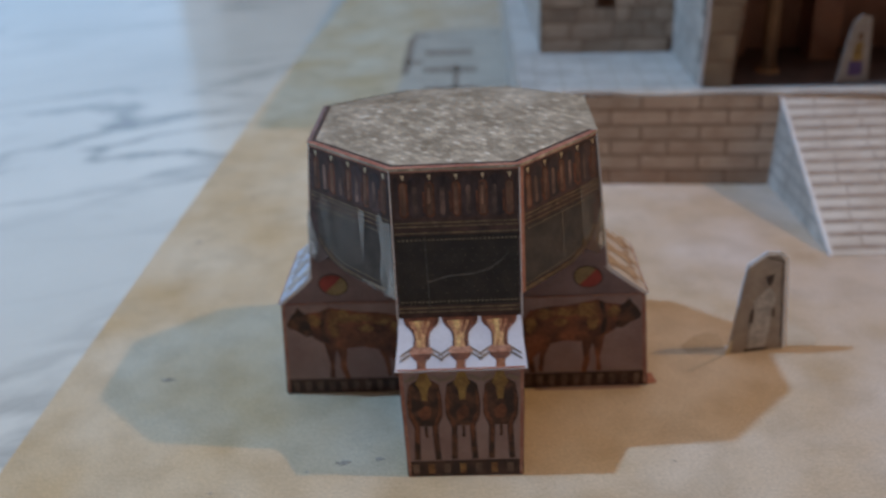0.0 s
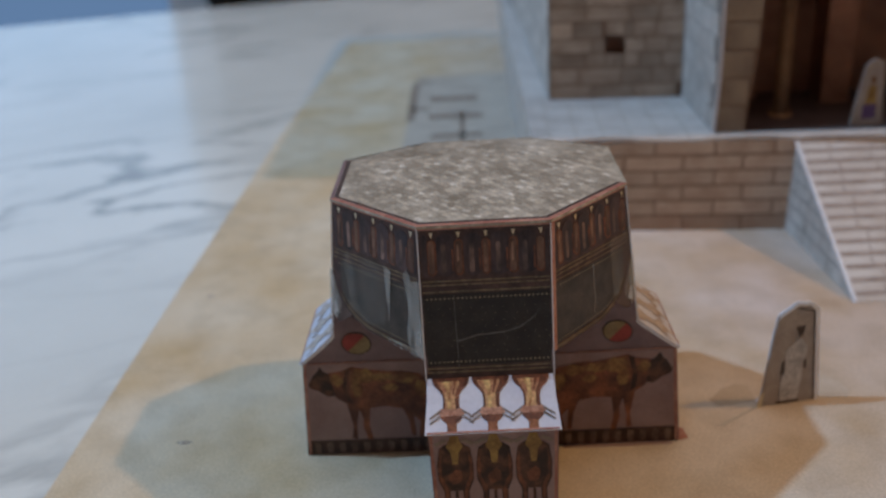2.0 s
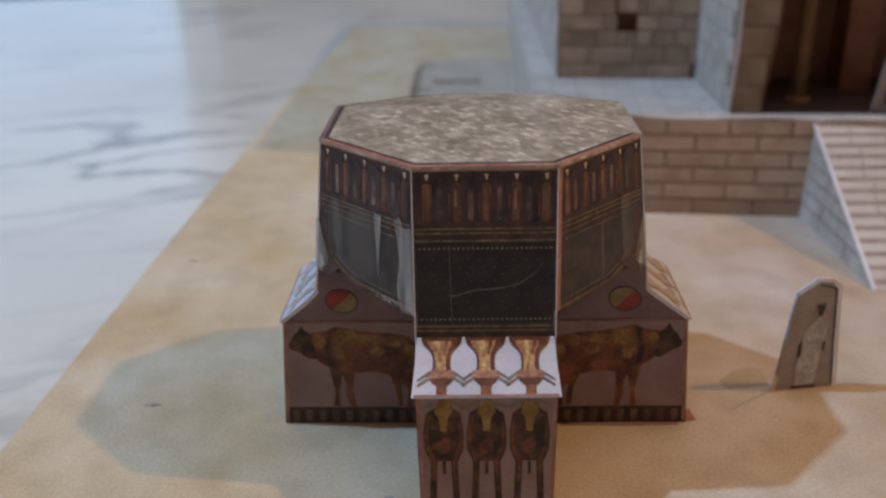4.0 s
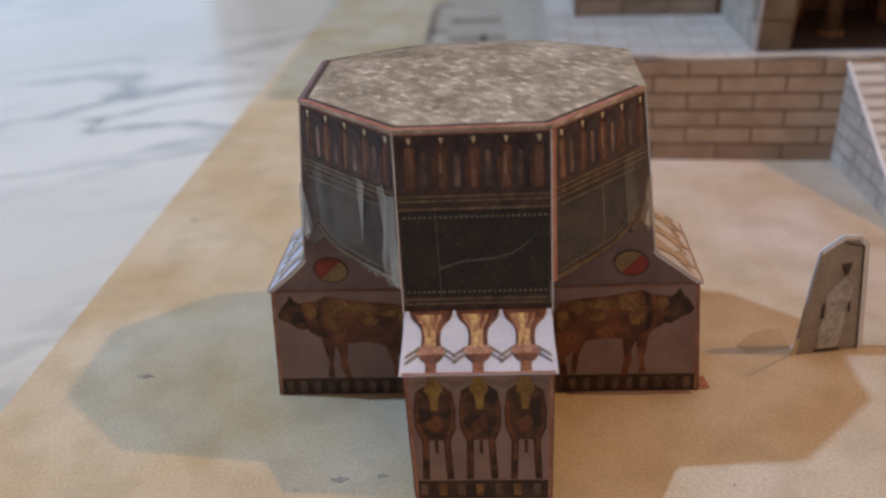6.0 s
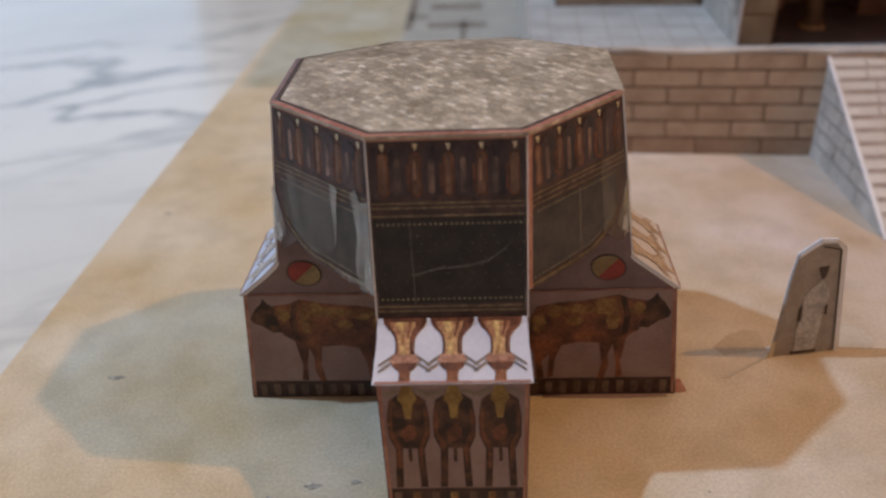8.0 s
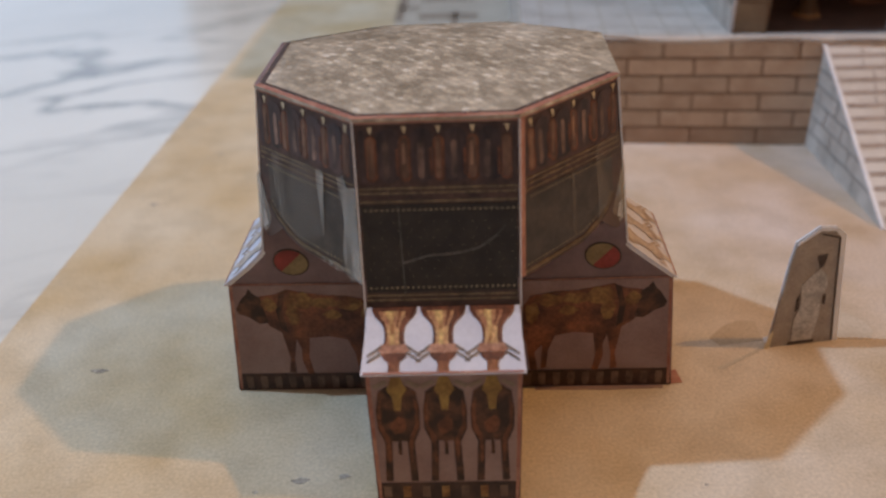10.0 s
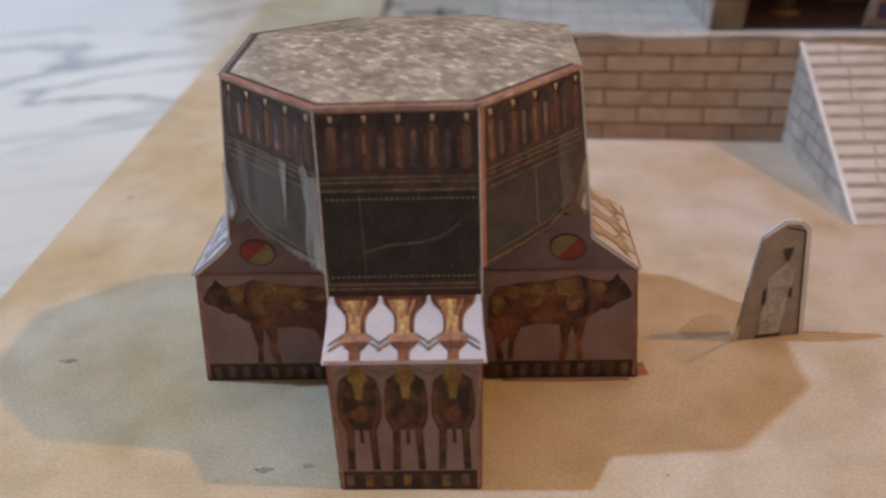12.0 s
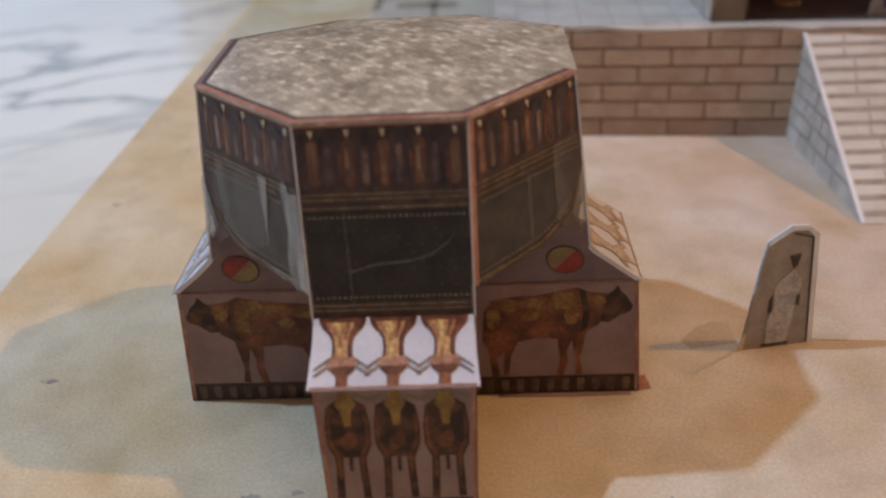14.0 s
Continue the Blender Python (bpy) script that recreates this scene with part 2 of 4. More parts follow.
M["inside"] = mat("dark_brown_card", (0.20, 0.095, 0.06, 1), (0.37, 0.185, 0.115, 1), 0.7, 0.7, fine=0.2)
M["column"] = mat("brown_column_print", (0.13, 0.07, 0.035, 1), (0.24, 0.13, 0.06, 1), 1.5, 0.6, fine=0.2, stretch=(1, 1, 0.3))
M["grey_print"] = mat("grey_figure_print", (0.32, 0.27, 0.235, 1), (0.40, 0.345, 0.30, 1), 2.5, 0.6)
M["pale_grey"] = mat("pale_robe_print", (0.37, 0.35, 0.34, 1), (0.56, 0.53, 0.51, 1), 4, 0.6, fine=0.2)
M["ink"] = mat("dark_ink_print", (0.05, 0.035, 0.03, 1), (0.10, 0.07, 0.06, 1), 4, 0.6)
M["ink_soft"] = mat("faded_ink_print", (0.22, 0.17, 0.13, 1), (0.30, 0.24, 0.19, 1), 3, 0.7)
M["smudge"] = mat("grey_smudge_print", (0.24, 0.20, 0.16, 1), (0.48, 0.42, 0.35, 1), 6, 0.7, fine=0.3)
M["ink_area"] = mat("grey_printed_area", (0.42, 0.37, 0.31, 1), (0.50, 0.45, 0.38, 1), 0.5, 0.7)
M["faint"] = mat("faint_brown_patch", (0.43, 0.335, 0.24, 1), (0.52, 0.425, 0.325, 1), 0.8, 0.75, bump=0.35, fine=0.13)
M["purple"] = mat("purple_print", (0.10, 0.06, 0.16, 1), (0.16, 0.10, 0.22, 1), 3, 0.6)
M["wall"] = mat("warm_wall_paint", (0.60, 0.53, 0.45, 1), (0.64, 0.57, 0.49, 1), 0.02, 0.8, fine=0.02)
M["wood"] = mat("dark_wood", (0.065, 0.048, 0.042, 1), (0.10, 0.075, 0.066, 1), 0.05, 0.45, stretch=(1, 1, 0.1))
M["black"] = mat("black_gloss", (0.008, 0.008, 0.009, 1), (0.012, 0.011, 0.012, 1), 0.05, 0.3)
M["frame"] = mat("white_window_paint", (0.72, 0.72, 0.72, 1), (0.78, 0.78, 0.78, 1), 0.05, 0.4, fine=0.02)


def marble():
    """Pale glossy table top with long grey-blue veins."""
    m = mat("marbled_table", (0.63, 0.65, 0.62, 1), (0.75, 0.77, 0.735, 1), 0.07, 0.15, fine=0.02, spec=0.29)
    n, l = m.node_tree.nodes, m.node_tree.links
    bs = n["Principled BSDF"]
    base = bs.inputs["Base Color"].links[0].from_socket
    veins = turned_coords(n, l, -24, (5.0, 17, 1))
    co = n.new("ShaderNodeTexCoord")
    nz = n.new("ShaderNodeTexNoise")
    nz.inputs["Scale"].default_value = 1.0
    nz.inputs["Detail"].default_value = 6
    nz.inputs["Roughness"].default_value = 0.5
    nz.inputs["Distortion"].default_value = 0.35
    l.new(veins, nz.inputs["Vector"])
    rp = n.new("ShaderNodeValToRGB")
    e = rp.color_ramp.elements
    e[0].position, e[0].color = 0.465, (0, 0, 0, 1)
    e[1].position, e[1].color = 0.530, (0, 0, 0, 1)
    mid = rp.color_ramp.elements.new(0.50)
    mid.color = (1, 1, 1, 1)
    l.new(nz.outputs["Fac"], rp.inputs[0])
    # veins come and go along their way
    nb = n.new("ShaderNodeTexNoise")
    nb.inputs["Scale"].default_value = 6.0
    nb.inputs["Detail"].default_value = 2
    l.new(co.outputs["Object"], nb.inputs["Vector"])
    mr = n.new("ShaderNodeMapRange")
    mr.inputs[1].default_value, mr.inputs[2].default_value = 0.44, 0.66
    mr.inputs[3].default_value, mr.inputs[4].default_value = 0.05, 0.72
    l.new(nb.outputs["Fac"], mr.inputs[0])
    mu = n.new("ShaderNodeMath")
    mu.operation = "MULTIPLY"
    l.new(rp.outputs[0], mu.inputs[0])
    l.new(mr.outputs[0], mu.inputs[1])
    mx = n.new("ShaderNodeMixRGB")
    mx.inputs[2].default_value = (0.15, 0.17, 0.18, 1)
    l.new(mu.outputs[0], mx.inputs[0])
    l.new(base, mx.inputs[1])
    l.new(mx.outputs[0], bs.inputs["Base Color"])
    return m


M["marble"] = marble()


def clear_tape(name, thin, cloudy):
    m = bpy.data.materials.new(name)
    m.use_nodes = True
    n, l = m.node_tree.nodes, m.node_tree.links
    out = n["Material Output"]
    bs = n["Principled BSDF"]
    bs.inputs["Base Color"].default_value = (0.62, 0.60, 0.56, 1)
    bs.inputs["Roughness"].default_value = 0.18
    tr = n.new("ShaderNodeBsdfTransparent")
    mx = n.new("ShaderNodeMixShader")
    co = n.new("ShaderNodeTexCoord")
    mp = n.new("ShaderNodeMapping")
    mp.inputs["Scale"].default_value = (300, 300, 60)
    l.new(co.outputs["Object"], mp.inputs[0])
    nz = n.new("ShaderNodeTexNoise")
    nz.inputs["Scale"].default_value = 1.0
    l.new(mp.outputs[0], nz.inputs["Vector"])
    mr = n.new("ShaderNodeMapRange")
    mr.inputs[1].default_value, mr.inputs[2].default_value = 0.4, 0.65
    mr.inputs[3].default_value, mr.inputs[4].default_value = thin, cloudy
    l.new(nz.outputs["Fac"], mr.inputs[0])
    l.new(mr.outputs[0], mx.inputs[0])
    l.new(tr.outputs[0], mx.inputs[1])
    l.new(bs.outputs[0], mx.inputs[2])
    l.new(mx.outputs[0], out.inputs[0])
    return m


M["tape"] = clear_tape("clear_tape", 0.10, 0.42)
M["thin_tape"] = clear_tape("thin_clear_tape", 0.015, 0.07)


def sky_glow():
    m = bpy.data.materials.new("window_daylight")
    m.use_nodes = True
    n, l = m.node_tree.nodes, m.node_tree.links
    em = n.new("ShaderNodeEmission")
    em.inputs[0].default_value = (0.47, 0.66, 1.0, 1)
    em.inputs[1].default_value = 0.38
    l.new(em.outputs[0], n["Material Output"].inputs[0])
    return m


M["daylight"] = sky_glow()


# ---- mesh helpers (centimetres in, metres out) ----
def thing(name, at, label, category, group="", kind="", turn=0.0):
    ob = new(name)
    ob.empty_display_size = 0.01
    ob.matrix_world = Matrix.Translation(Vector(at) * CM) @ Matrix.Rotation(radians(turn), 4, "Z")
    return tagged(ob, label, category, group, kind)


def part(name, bm, material, parent=None, label=""):
    for v in bm.verts:
        v.co *= CM
    bm.normal_update()
    me = bpy.data.meshes.new(name)
    bm.to_mesh(me)
    bm.free()
    me.materials.append(M[material])
    ob = new(name, me)
    if parent:
        ob.parent = parent
    if label:
        ob["label"] = label
    return ob


def solid(pts, off):
    """A sheet with the outline pts (3D) and its copy moved by off."""
    bm = bmesh.new()
    off = Vector(off)
    a = [bm.verts.new(Vector(p)) for p in pts]
    b = [bm.verts.new(Vector(p) + off) for p in pts]
    bm.faces.new(a)
    bm.faces.new(b[::-1])
    for i in range(len(a)):
        j = (i + 1) % len(a)
        bm.faces.new((a[j], a[i], b[i], b[j]))
    bmesh.ops.recalc_face_normals(bm, faces=bm.faces)
    return bm


def box(x0, x1, y0, y1, z0, z1, bevel=0.0):
    bm = solid([(x0, y0, z0), (x1, y0, z0), (x1, y1, z0), (x0, y1, z0)], (0, 0, z1 - z0))
    if bevel:
        bmesh.ops.bevel(bm, geom=list(bm.edges), offset=bevel, segments=2, affect="EDGES")
    return bm


class Plane:
    """A face with its own two axes: at(u, v, lift) gives the place in the thing."""

    def __init__(self, origin, u, v, n):
        self.o, self.u, self.v, self.n = Vector(origin), Vector(u).normalized(), Vector(v).normalized(), Vector(n).normalized()

    def at(self, u, v, lift=0.0):
        return self.o + self.u * u + self.v * v + self.n * lift

    def sheet(self, pts, lift=0.0, thick=0.03):
        return solid([self.at(u, v, lift) for u, v in pts], self.n * -thick)

    def ink(self, pts, lift=0.012):
        return solid([self.at(u, v, lift) for u, v in pts], self.n * -0.006)


def strip(u0, u1, v0, v1):
    return [(u0, v0), (u1, v0), (u1, v1), (u0, v1)]


def blob(cu, cv, ru, rv, n=18, wobble=0.06, seed=0):
    rng = random.Random(seed)
    return [(cu + ru * math.cos(6.2832 * i / n) * (1 + rng.uniform(-wobble, wobble)),
             cv + rv * math.sin(6.2832 * i / n) * (1 + rng.uniform(-wobble, wobble))) for i in range(n)]


def dots(plane, centres, r, lift=0.014, n=6):
    bm = bmesh.new()
    for cu, cv in centres:
        f = [bm.verts.new(plane.at(cu + r * math.cos(6.2832 * i / n), cv + r * math.sin(6.2832 * i / n), lift)) for i in range(n)]
        bm.faces.new(f)
    return bm


# ---- the room and the table ----
def setting(name, bm, material, label, category):
    return tagged(part(name, bm, material), label, category, kind="structure")


setting("floor", box(-300, 300, -260, 260, -78, -74), "wood", "dark wooden room floor under the table", "floor")
setting("ceiling", box(-300, 300, -260, 260, 300, 304), "wall", "plain warm white ceiling of the room", "ceiling")
setting("wall_west", box(-304, -300, -260, 260, -74, 300), "wall", "plain warm white room wall", "wall")
setting("wall_east", box(300, 304, -260, 260, -74, 300), "wall", "plain warm white room wall", "wall")
setting("wall_south", box(-300, 300, -264, -260, -74, 300), "wall", "plain warm white room wall behind the camera", "wall")
# the far wall: a window opening, then a dark part
wn = thing("wall_north", (0, 220, 0), "far room wall with a bright window beside dark panelling", "wall", kind="structure")
part("wall_panel", box(-300, -190, 0, 4, -74, 300), "wall", wn)
part("wall_panel", box(-190, -72, 0, 4, -74, -40), "wall", wn)
part("wall_panel", box(-190, -72, 0, 4, 150, 300), "wall", wn)
part("wall_panel", box(-72, 300, 0, 4, -74, 300), "wood", wn)
win = thing("window_1", (0, 220, 0), "bright pale blue window with a white frame", "window", kind="structure")
part("pane", box(-190, -72, 3.2, 3.6, -40, 150), "daylight", win, "pale blue bright pane")
part("window_frame", box(-74, -59, -4, -0.2, -40, 150, 0.5), "frame", win)
part("window_frame", box(-190, -182, -1, 3, -40, 150, 0.5), "frame", win)
part("window_frame", box(-182, -72, -1, 3, -40, -34, 0.5), "frame", win)
part("window_frame", box(-182, -72, -1, 3, 144, 150, 0.5), "frame", win)
cab = thing("cabinet", (-43, 205, -74), "black glossy cabinet standing against the far wall", "cabinet")
part("body", box(-15, 15, -12, 12, 0, 150, 0.6), "black", cab)
part("door", box(-14, 14, -12.8, -12.1, 3, 147, 0.3), "black", cab)

table = thing("table", (0, 10, 0), "glossy white marbled table with long grey veins", "table")
bm = solid([(-120, -75, -0.02), (110, -75, -0.02), (110, 63, -0.02), (0, 65.2, -0.02), (-17, 62.3, -0.02), (-52, 53, -0.02), (-120, 24, -0.02)], (0, 0, -2.6))
bmesh.ops.bevel(bm, geom=[e for e in bm.edges if abs(e.verts[0].co.z - e.verts[1].co.z) < 0.01], offset=0.4, segments=2, affect="EDGES")
part("table_top", bm, "marble", table)
for x, y in ((-60, -60), (90, -60), (-55, 25), (90, 50)):
    part("leg", box(x - 3, x + 3, y - 3, y + 3, -84 + 10, -2.6, 0.4), "wood", table)

# the printed sheet that the model stands on
ground = thing("ground", (0, 0, 0), "printed sand-coloured paper sheet lying on the table", "paper sheet", kind="structure")
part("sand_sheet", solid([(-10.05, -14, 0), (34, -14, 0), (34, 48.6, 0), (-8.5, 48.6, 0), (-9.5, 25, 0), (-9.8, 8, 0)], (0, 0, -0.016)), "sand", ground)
GP = Plane((0, 0, 0), (1, 0, 0), (0, 1, 0), (0, 0, 1))


def speck(cu, cv, ru, rv, seed, material="smudge"):
    part("printed_mark", GP.ink(blob(cu, cv, ru, rv, 11, 0.35, seed), 0.008), material, ground)


for i, (cu, cv, ru, rv) in enumerate([(-7.3, -0.46, 0.18, 0.06), (-2.56, -3.73, 0.16, 0.07), (-1.82, -3.63, 0.10, 0.06), (-3.3, -4.0, 0.05, 0.03),
                                      (-8.6, 7.4, 0.16, 0.07), (-7.6, 11.0, 0.10, 0.06), (-5.2, -4.6, 0.05, 0.03), (4.3, -3.9, 0.04, 0.03)]):
    speck(cu, cv, ru, rv, i)
# faint brown patches on both sides of the upright card
part("printed_mark", GP.ink([(5.3, 0.40), (5.7, 0.85), (6.1, 1.05), (6.4, 0.98), (6.36, 0.28), (5.45, 0.12)], 0.007), "faint", ground)
part("printed_mark", GP.ink([(7.85, 1.20), (8.35, 1.32), (8.62, 1.0), (8.72, 0.6), (8.58, 0.26), (7.9, 0.30)], 0.007), "faint", ground)
# this thin line paints a branch of the card's cast shadow
part("printed_line", GP.ink([(5.22, -0.66), (5.34, -0.70), (6.30, -0.03), (6.28, 0.03)], 0.009), "ink_area", ground)
part("printed_area", GP.ink([(-3.3, 21.0), (2.3, 20.8), (2.2, 36.5), (-3.1, 36.2)], 0.006), "ink_area", ground, "faded grey printed plan")
for u0, u1, v0, v1 in ((-3.3, -2.9, 26.5, 34.5), (-2.2, 0.4, 30.2, 31.3), (-2.2, 0.6, 26.7, 27.6), (-2.0, 0.5, 23.4, 24.1), (-0.6, -0.35, 22.6, 28.0), (-3.1, -2.2, 34.6, 35.4), (-3.2, -2.2, 28.6, 29.2)):
    part("printed_line", GP.ink(strip(u0, u1, v0, v1), 0.012), "ink_soft", ground)

# ---- the paper shrine: four arms round an eight-sided drum ----
shrine = thing("paper_shrine", (0, 0, 0), "folded paper shrine, dark printed eight-sided drum, thatch-patterned roof", "paper model")
A, RT, HT = 1.215, 2.93, 6.25          # half a side, distance of the sides, height at the rim
RB, HB = 3.24, 3.18                    # foot of a panel over an arm
W1, W0 = 1.22, 1.165                    # half width of an arm, at its eaves and at the ground
RE, HE, R0 = 4.04, 2.49, 4.21          # eaves and foot of an arm
SLANT = math.hypot(RB - RT, HT - HB)
PROFILE = [(RB, HB), (3.32, 3.08), (3.60, 2.84), (RE, HE)]


def spin(k):
    return Matrix.Rotation(radians(90 * k), 3, "Z")


def capsule(c, w, top, low):
    """An upright tube drawn flat, round at both ends."""
    r = min(w * 1.3, 0.14)
    over = [(c + w * math.cos(t), top + r * (1 - math.sin(t))) for t in [math.pi * j / 6 for j in range(7)]]
    under = [(c - w * math.cos(t), low - r * (1 - math.sin(t))) for t in [math.pi * j / 6 for j in range(7)]]
    return over + under


def ribs(pl, panel, half, low):
    """Upright dark tubes with copper-coloured ones between them, a pale tip over each copper one."""
    rng = random.Random(round(pl.o.x * 100) + 7 * round(pl.o.y * 100))
    at = [-half + 2 * half * (0.10 + 0.207 * i) for i in range(5)]
    ends = [-half - 0.02] + at + [half + 0.03]
    for a, b in zip(ends[:-1], ends[1:]):
        c, w = (a + b) / 2, max((b - a) / 2 - 0.085, 0.03)
        part("rib", pl.ink(capsule(c, w, 0.15, low)), "rib_dark", panel)
        if w > 0.1:
            g = rng.uniform(-0.03, 0.03)
            part("rib_gloss", pl.ink(capsule(c + g - 0.02, 0.045, 0.34, low - 0.06), 0.016), "rib_sheen", panel)
            part("rib_gloss", pl.ink(capsule(c + w - 0.035, 0.018, 0.45, low - 0.1), 0.016), "rust_dark", panel)
    for c in at:
        w = rng.uniform(0.055, 0.08)
        part("rib", pl.ink(capsule(c, w + 0.025, 0.26, low - 0.01), 0.010), "rust_dark", panel)
        part("rib", pl.ink(capsule(c - 0.008, w * 0.8, 0.28, low - 0.05), 0.014), "rib_copper", panel)
        part("rib_gloss", pl.ink(capsule(c - w * 0.25, w * 0.28, 0.36, low - rng.uniform(0.12, 0.3)), 0.018), "rib_light", panel)
        part("tip", pl.ink([(c - 0.04, 0.12), (c + 0.036, 0.12), (c + 0.005, 0.235)], 0.018), "cream", panel)


def printed_drum_face(pl, half_top, half_low, tag):
    """Ribs, tips and bands on one square face of the drum; pl has v running down from the rim."""
    half = lambda v: half_top + (half_low - half_top) * v / SLANT
    panel = part("drum_panel", pl.sheet([(-half(0), 0), (half(0), 0), (half(SLANT), SLANT), (-half(SLANT), SLANT)]), "panel", shrine, tag)
    part("rim_line", pl.ink(strip(-half(0) + 0.01, half(0) - 0.01, 0.0, 0.07)), "red_edge", panel, "dull red rim")
    ribs(pl, panel, half(0.5), 0.98)
    x = lambda v: half(v) - 0.02
    for v0, v1 in ((1.06, 1.09), (1.135, 1.165), (1.27, 1.30)):
        part("gold_line", pl.ink(strip(-x(v0), x(v0), v0, v1)), "gold", panel)
    return panel, half


for k in range(4):
    s = spin(k)
    pl = Plane(s @ Vector((0, -RT, HT)), s @ Vector((1, 0, 0)), s @ Vector((0, RT - RB, HB - HT)), s @ Vector((0, -(HT - HB), RT - RB)))
    panel, half = printed_drum_face(pl, A, W1, "dark brown printed paper with upright ribs and gold lines")
    part("field", pl.ink(strip(-A + 0.03, A - 0.03, 1.33, 2.80), 0.009), "field", panel, "black studded field")
    part("stud_trim", dots(pl, [(-A + 0.1 + 0.083 * i, 1.42) for i in range(29)], 0.022), "stud", panel)
    part("stud_trim", dots(pl, [(-A + 0.1 + 0.083 * i, 2.72) for i in range(29)], 0.022), "stud", panel)
    part("stud_trim", dots(pl, [(-A + 0.12 + 0.2 * i + 0.06 * (j % 2), 1.62 + 0.13 * j) for i in range(12) for j in range(8)], 0.008), "stud", panel)
    for v0, v1 in ((2.84, 2.868), (2.92, 2.95)):
        part("gold_line", pl.ink(strip(-half(v0) + 0.02, half(v0) - 0.02, v0, v1)), "gold", panel)
    part("dark_hem", pl.ink(strip(-W1 + 0.01, W1 - 0.01, 2.96, SLANT)), "band", panel)
    # a long crease in the print
    cr = [(-0.6, 2.32), (-0.2, 2.2), (0.3, 2.16), (0.6, 2.08), (0.85, 1.9), (1.0, 1.72)]
    part("crease", pl.ink(cr + [(u, v - 0.03) for u, v in cr[::-1]], 0.014), "crease", panel, "pale crease in the print")
    part("crease", pl.ink([(-0.62, 1.36), (-0.605, 1.36), (-0.57, 2.9), (-0.59, 2.9)], 0.013), "crease", panel)
    for e in (-1, 1):
        part("cut_edge", pl.sheet([(e * A, 0.02), (e * (A + 0.022), 0.02), (e * (W1 + 0.027), SLANT), (e * (W1 + 0.005), SLANT)], 0.02, 0.03), "white", panel, "bare white paper edge")

DLEAN = (RB - RT) / math.sqrt(2)
for k in range(4):
    s = spin(k)
    c = (A + RT) / 2
    lean = DLEAN / math.sqrt(2)
    pl = Plane(s @ Vector((-c, -c, HT)), s @ Vector((1, -1, 0)), s @ Vector((-lean, -lean, HB - HT)), s @ Vector((-(HT - HB), -(HT - HB), 2 * lean)))
    f = 1 if k in (0, 2) else -1      # the free corner lies towards the side arms
    cut = [(-1.21, 0), (1.21, 0), (1.30, 1.2), (1.40, 2.62), (1.1, 2.64), (0.5, 2.62), (-0.22, 2.60), (-0.6, 2.48), (-0.9, 2.30), (-1.12, 2.05), (-1.27, 1.75), (-1.31, 1.3), (-1.27, 0.7)]
    # lower band follows the cut edge
    low = [(1.36, 2.50), (0.5, 2.47), (-0.2, 2.43), (-0.55, 2.32), (-0.85, 2.14), (-1.02, 1.94)]
    hem = [(1.37, 2.60), (0.5, 2.58), (-0.2, 2.555), (-0.58, 2.44), (-0.89, 2.25), (-1.10, 2.02)]
    if f < 0:
        cut = [(-u, v) for u, v in cut[::-1]]
        low, hem = [(-u, v) for u, v in low], [(-u, v) for u, v in hem]
    m = Plane(pl.o, pl.u, pl.v, pl.n)
    panel = part("drum_panel", m.sheet(cut), "panel", shrine, "dark printed slanting paper panel with a rounded free corner")
    part("rim_line", m.ink(strip(-1.2, 1.2, 0, 0.07)), "red_edge", panel, "dull red rim")
    ribs(m, panel, 1.235, 0.95)
    for v0, v1 in ((1.02, 1.05), (1.10, 1.13), (1.20, 1.225)):
        part("gold_line", m.ink(strip(-1.22, 1.22, v0, v1)), "gold", panel)
    top = [(low[-1][0], 1.27), (low[0][0] * 0.93, 1.27)]
    part("field", m.ink(low + top, 0.009), "field_grey", panel, "grey leather-like field")
    for sh in (0.0, 0.06):
        band = [(u + (h[0] - u) * (0.35 + sh * 5), v + (h[1] - v) * (0.35 + sh * 5)) for (u, v), h in zip(low, hem)]
        part("gold_line", m.ink(band + [(u, v + 0.028) for u, v in band[::-1]]), "gold", panel)
    centres = []
    for (u0, v0), (u1, v1) in zip(low[:-1], low[1:]):
        cnt = max(2, int(math.hypot(u1 - u0, v1 - v0) / 0.085))
        centres += [(u0 + (u1 - u0) * i / cnt, v0 + (v1 - v0) * i / cnt - 0.05) for i in range(cnt)]
    part("stud_trim", dots(m, centres, 0.022), "stud", panel)
    part("stud_trim", dots(m, [(-1.05 + 0.085 * i, 1.33) for i in range(25)], 0.022), "stud", panel)
    t0 = 1 if f > 0 else -1
    if k == 1:
        part("edge_line", m.ink([(-1.20, 0.05), (-1.11, 0.05), (-1.28, 2.6), (-1.39, 2.6)], 0.02), "red_edge", panel, "faded red printed edge")
    part("glue_flap", m.sheet([(-t0 * 1.22, 0.3), (-t0 * 0.9, 0.3), (-t0 * 0.62, 2.30), (-t0 * 0.95, 2.55), (-t0 * 1.2, 2.72), (-t0 * 1.40, 2.75), (-t0 * 1.38, 1.95)], -0.06, 0.02), "dark_flap", panel, "brown paper glue flap")
    part("tape", m.sheet([(-t0 * 1.30, 1.5), (-t0 * 1.37, 1.6), (-t0 * 1.40, 2.55), (-t0 * 1.2, 2.60), (-t0 * 1.0, 2.30)], 0.03, 0.008), "tape", panel, "strip of cloudy clear tape")
    # added white piece, painted in for the bright glint at the gap
    part("glue_flap", m.sheet([(-t0 * 1.29, 2.28), (-t0 * 1.39, 2.24), (-t0 * 1.37, 2.58), (-t0 * 1.24, 2.5)], -0.035, 0.015), "white", panel, "white card piece standing in for a glint")
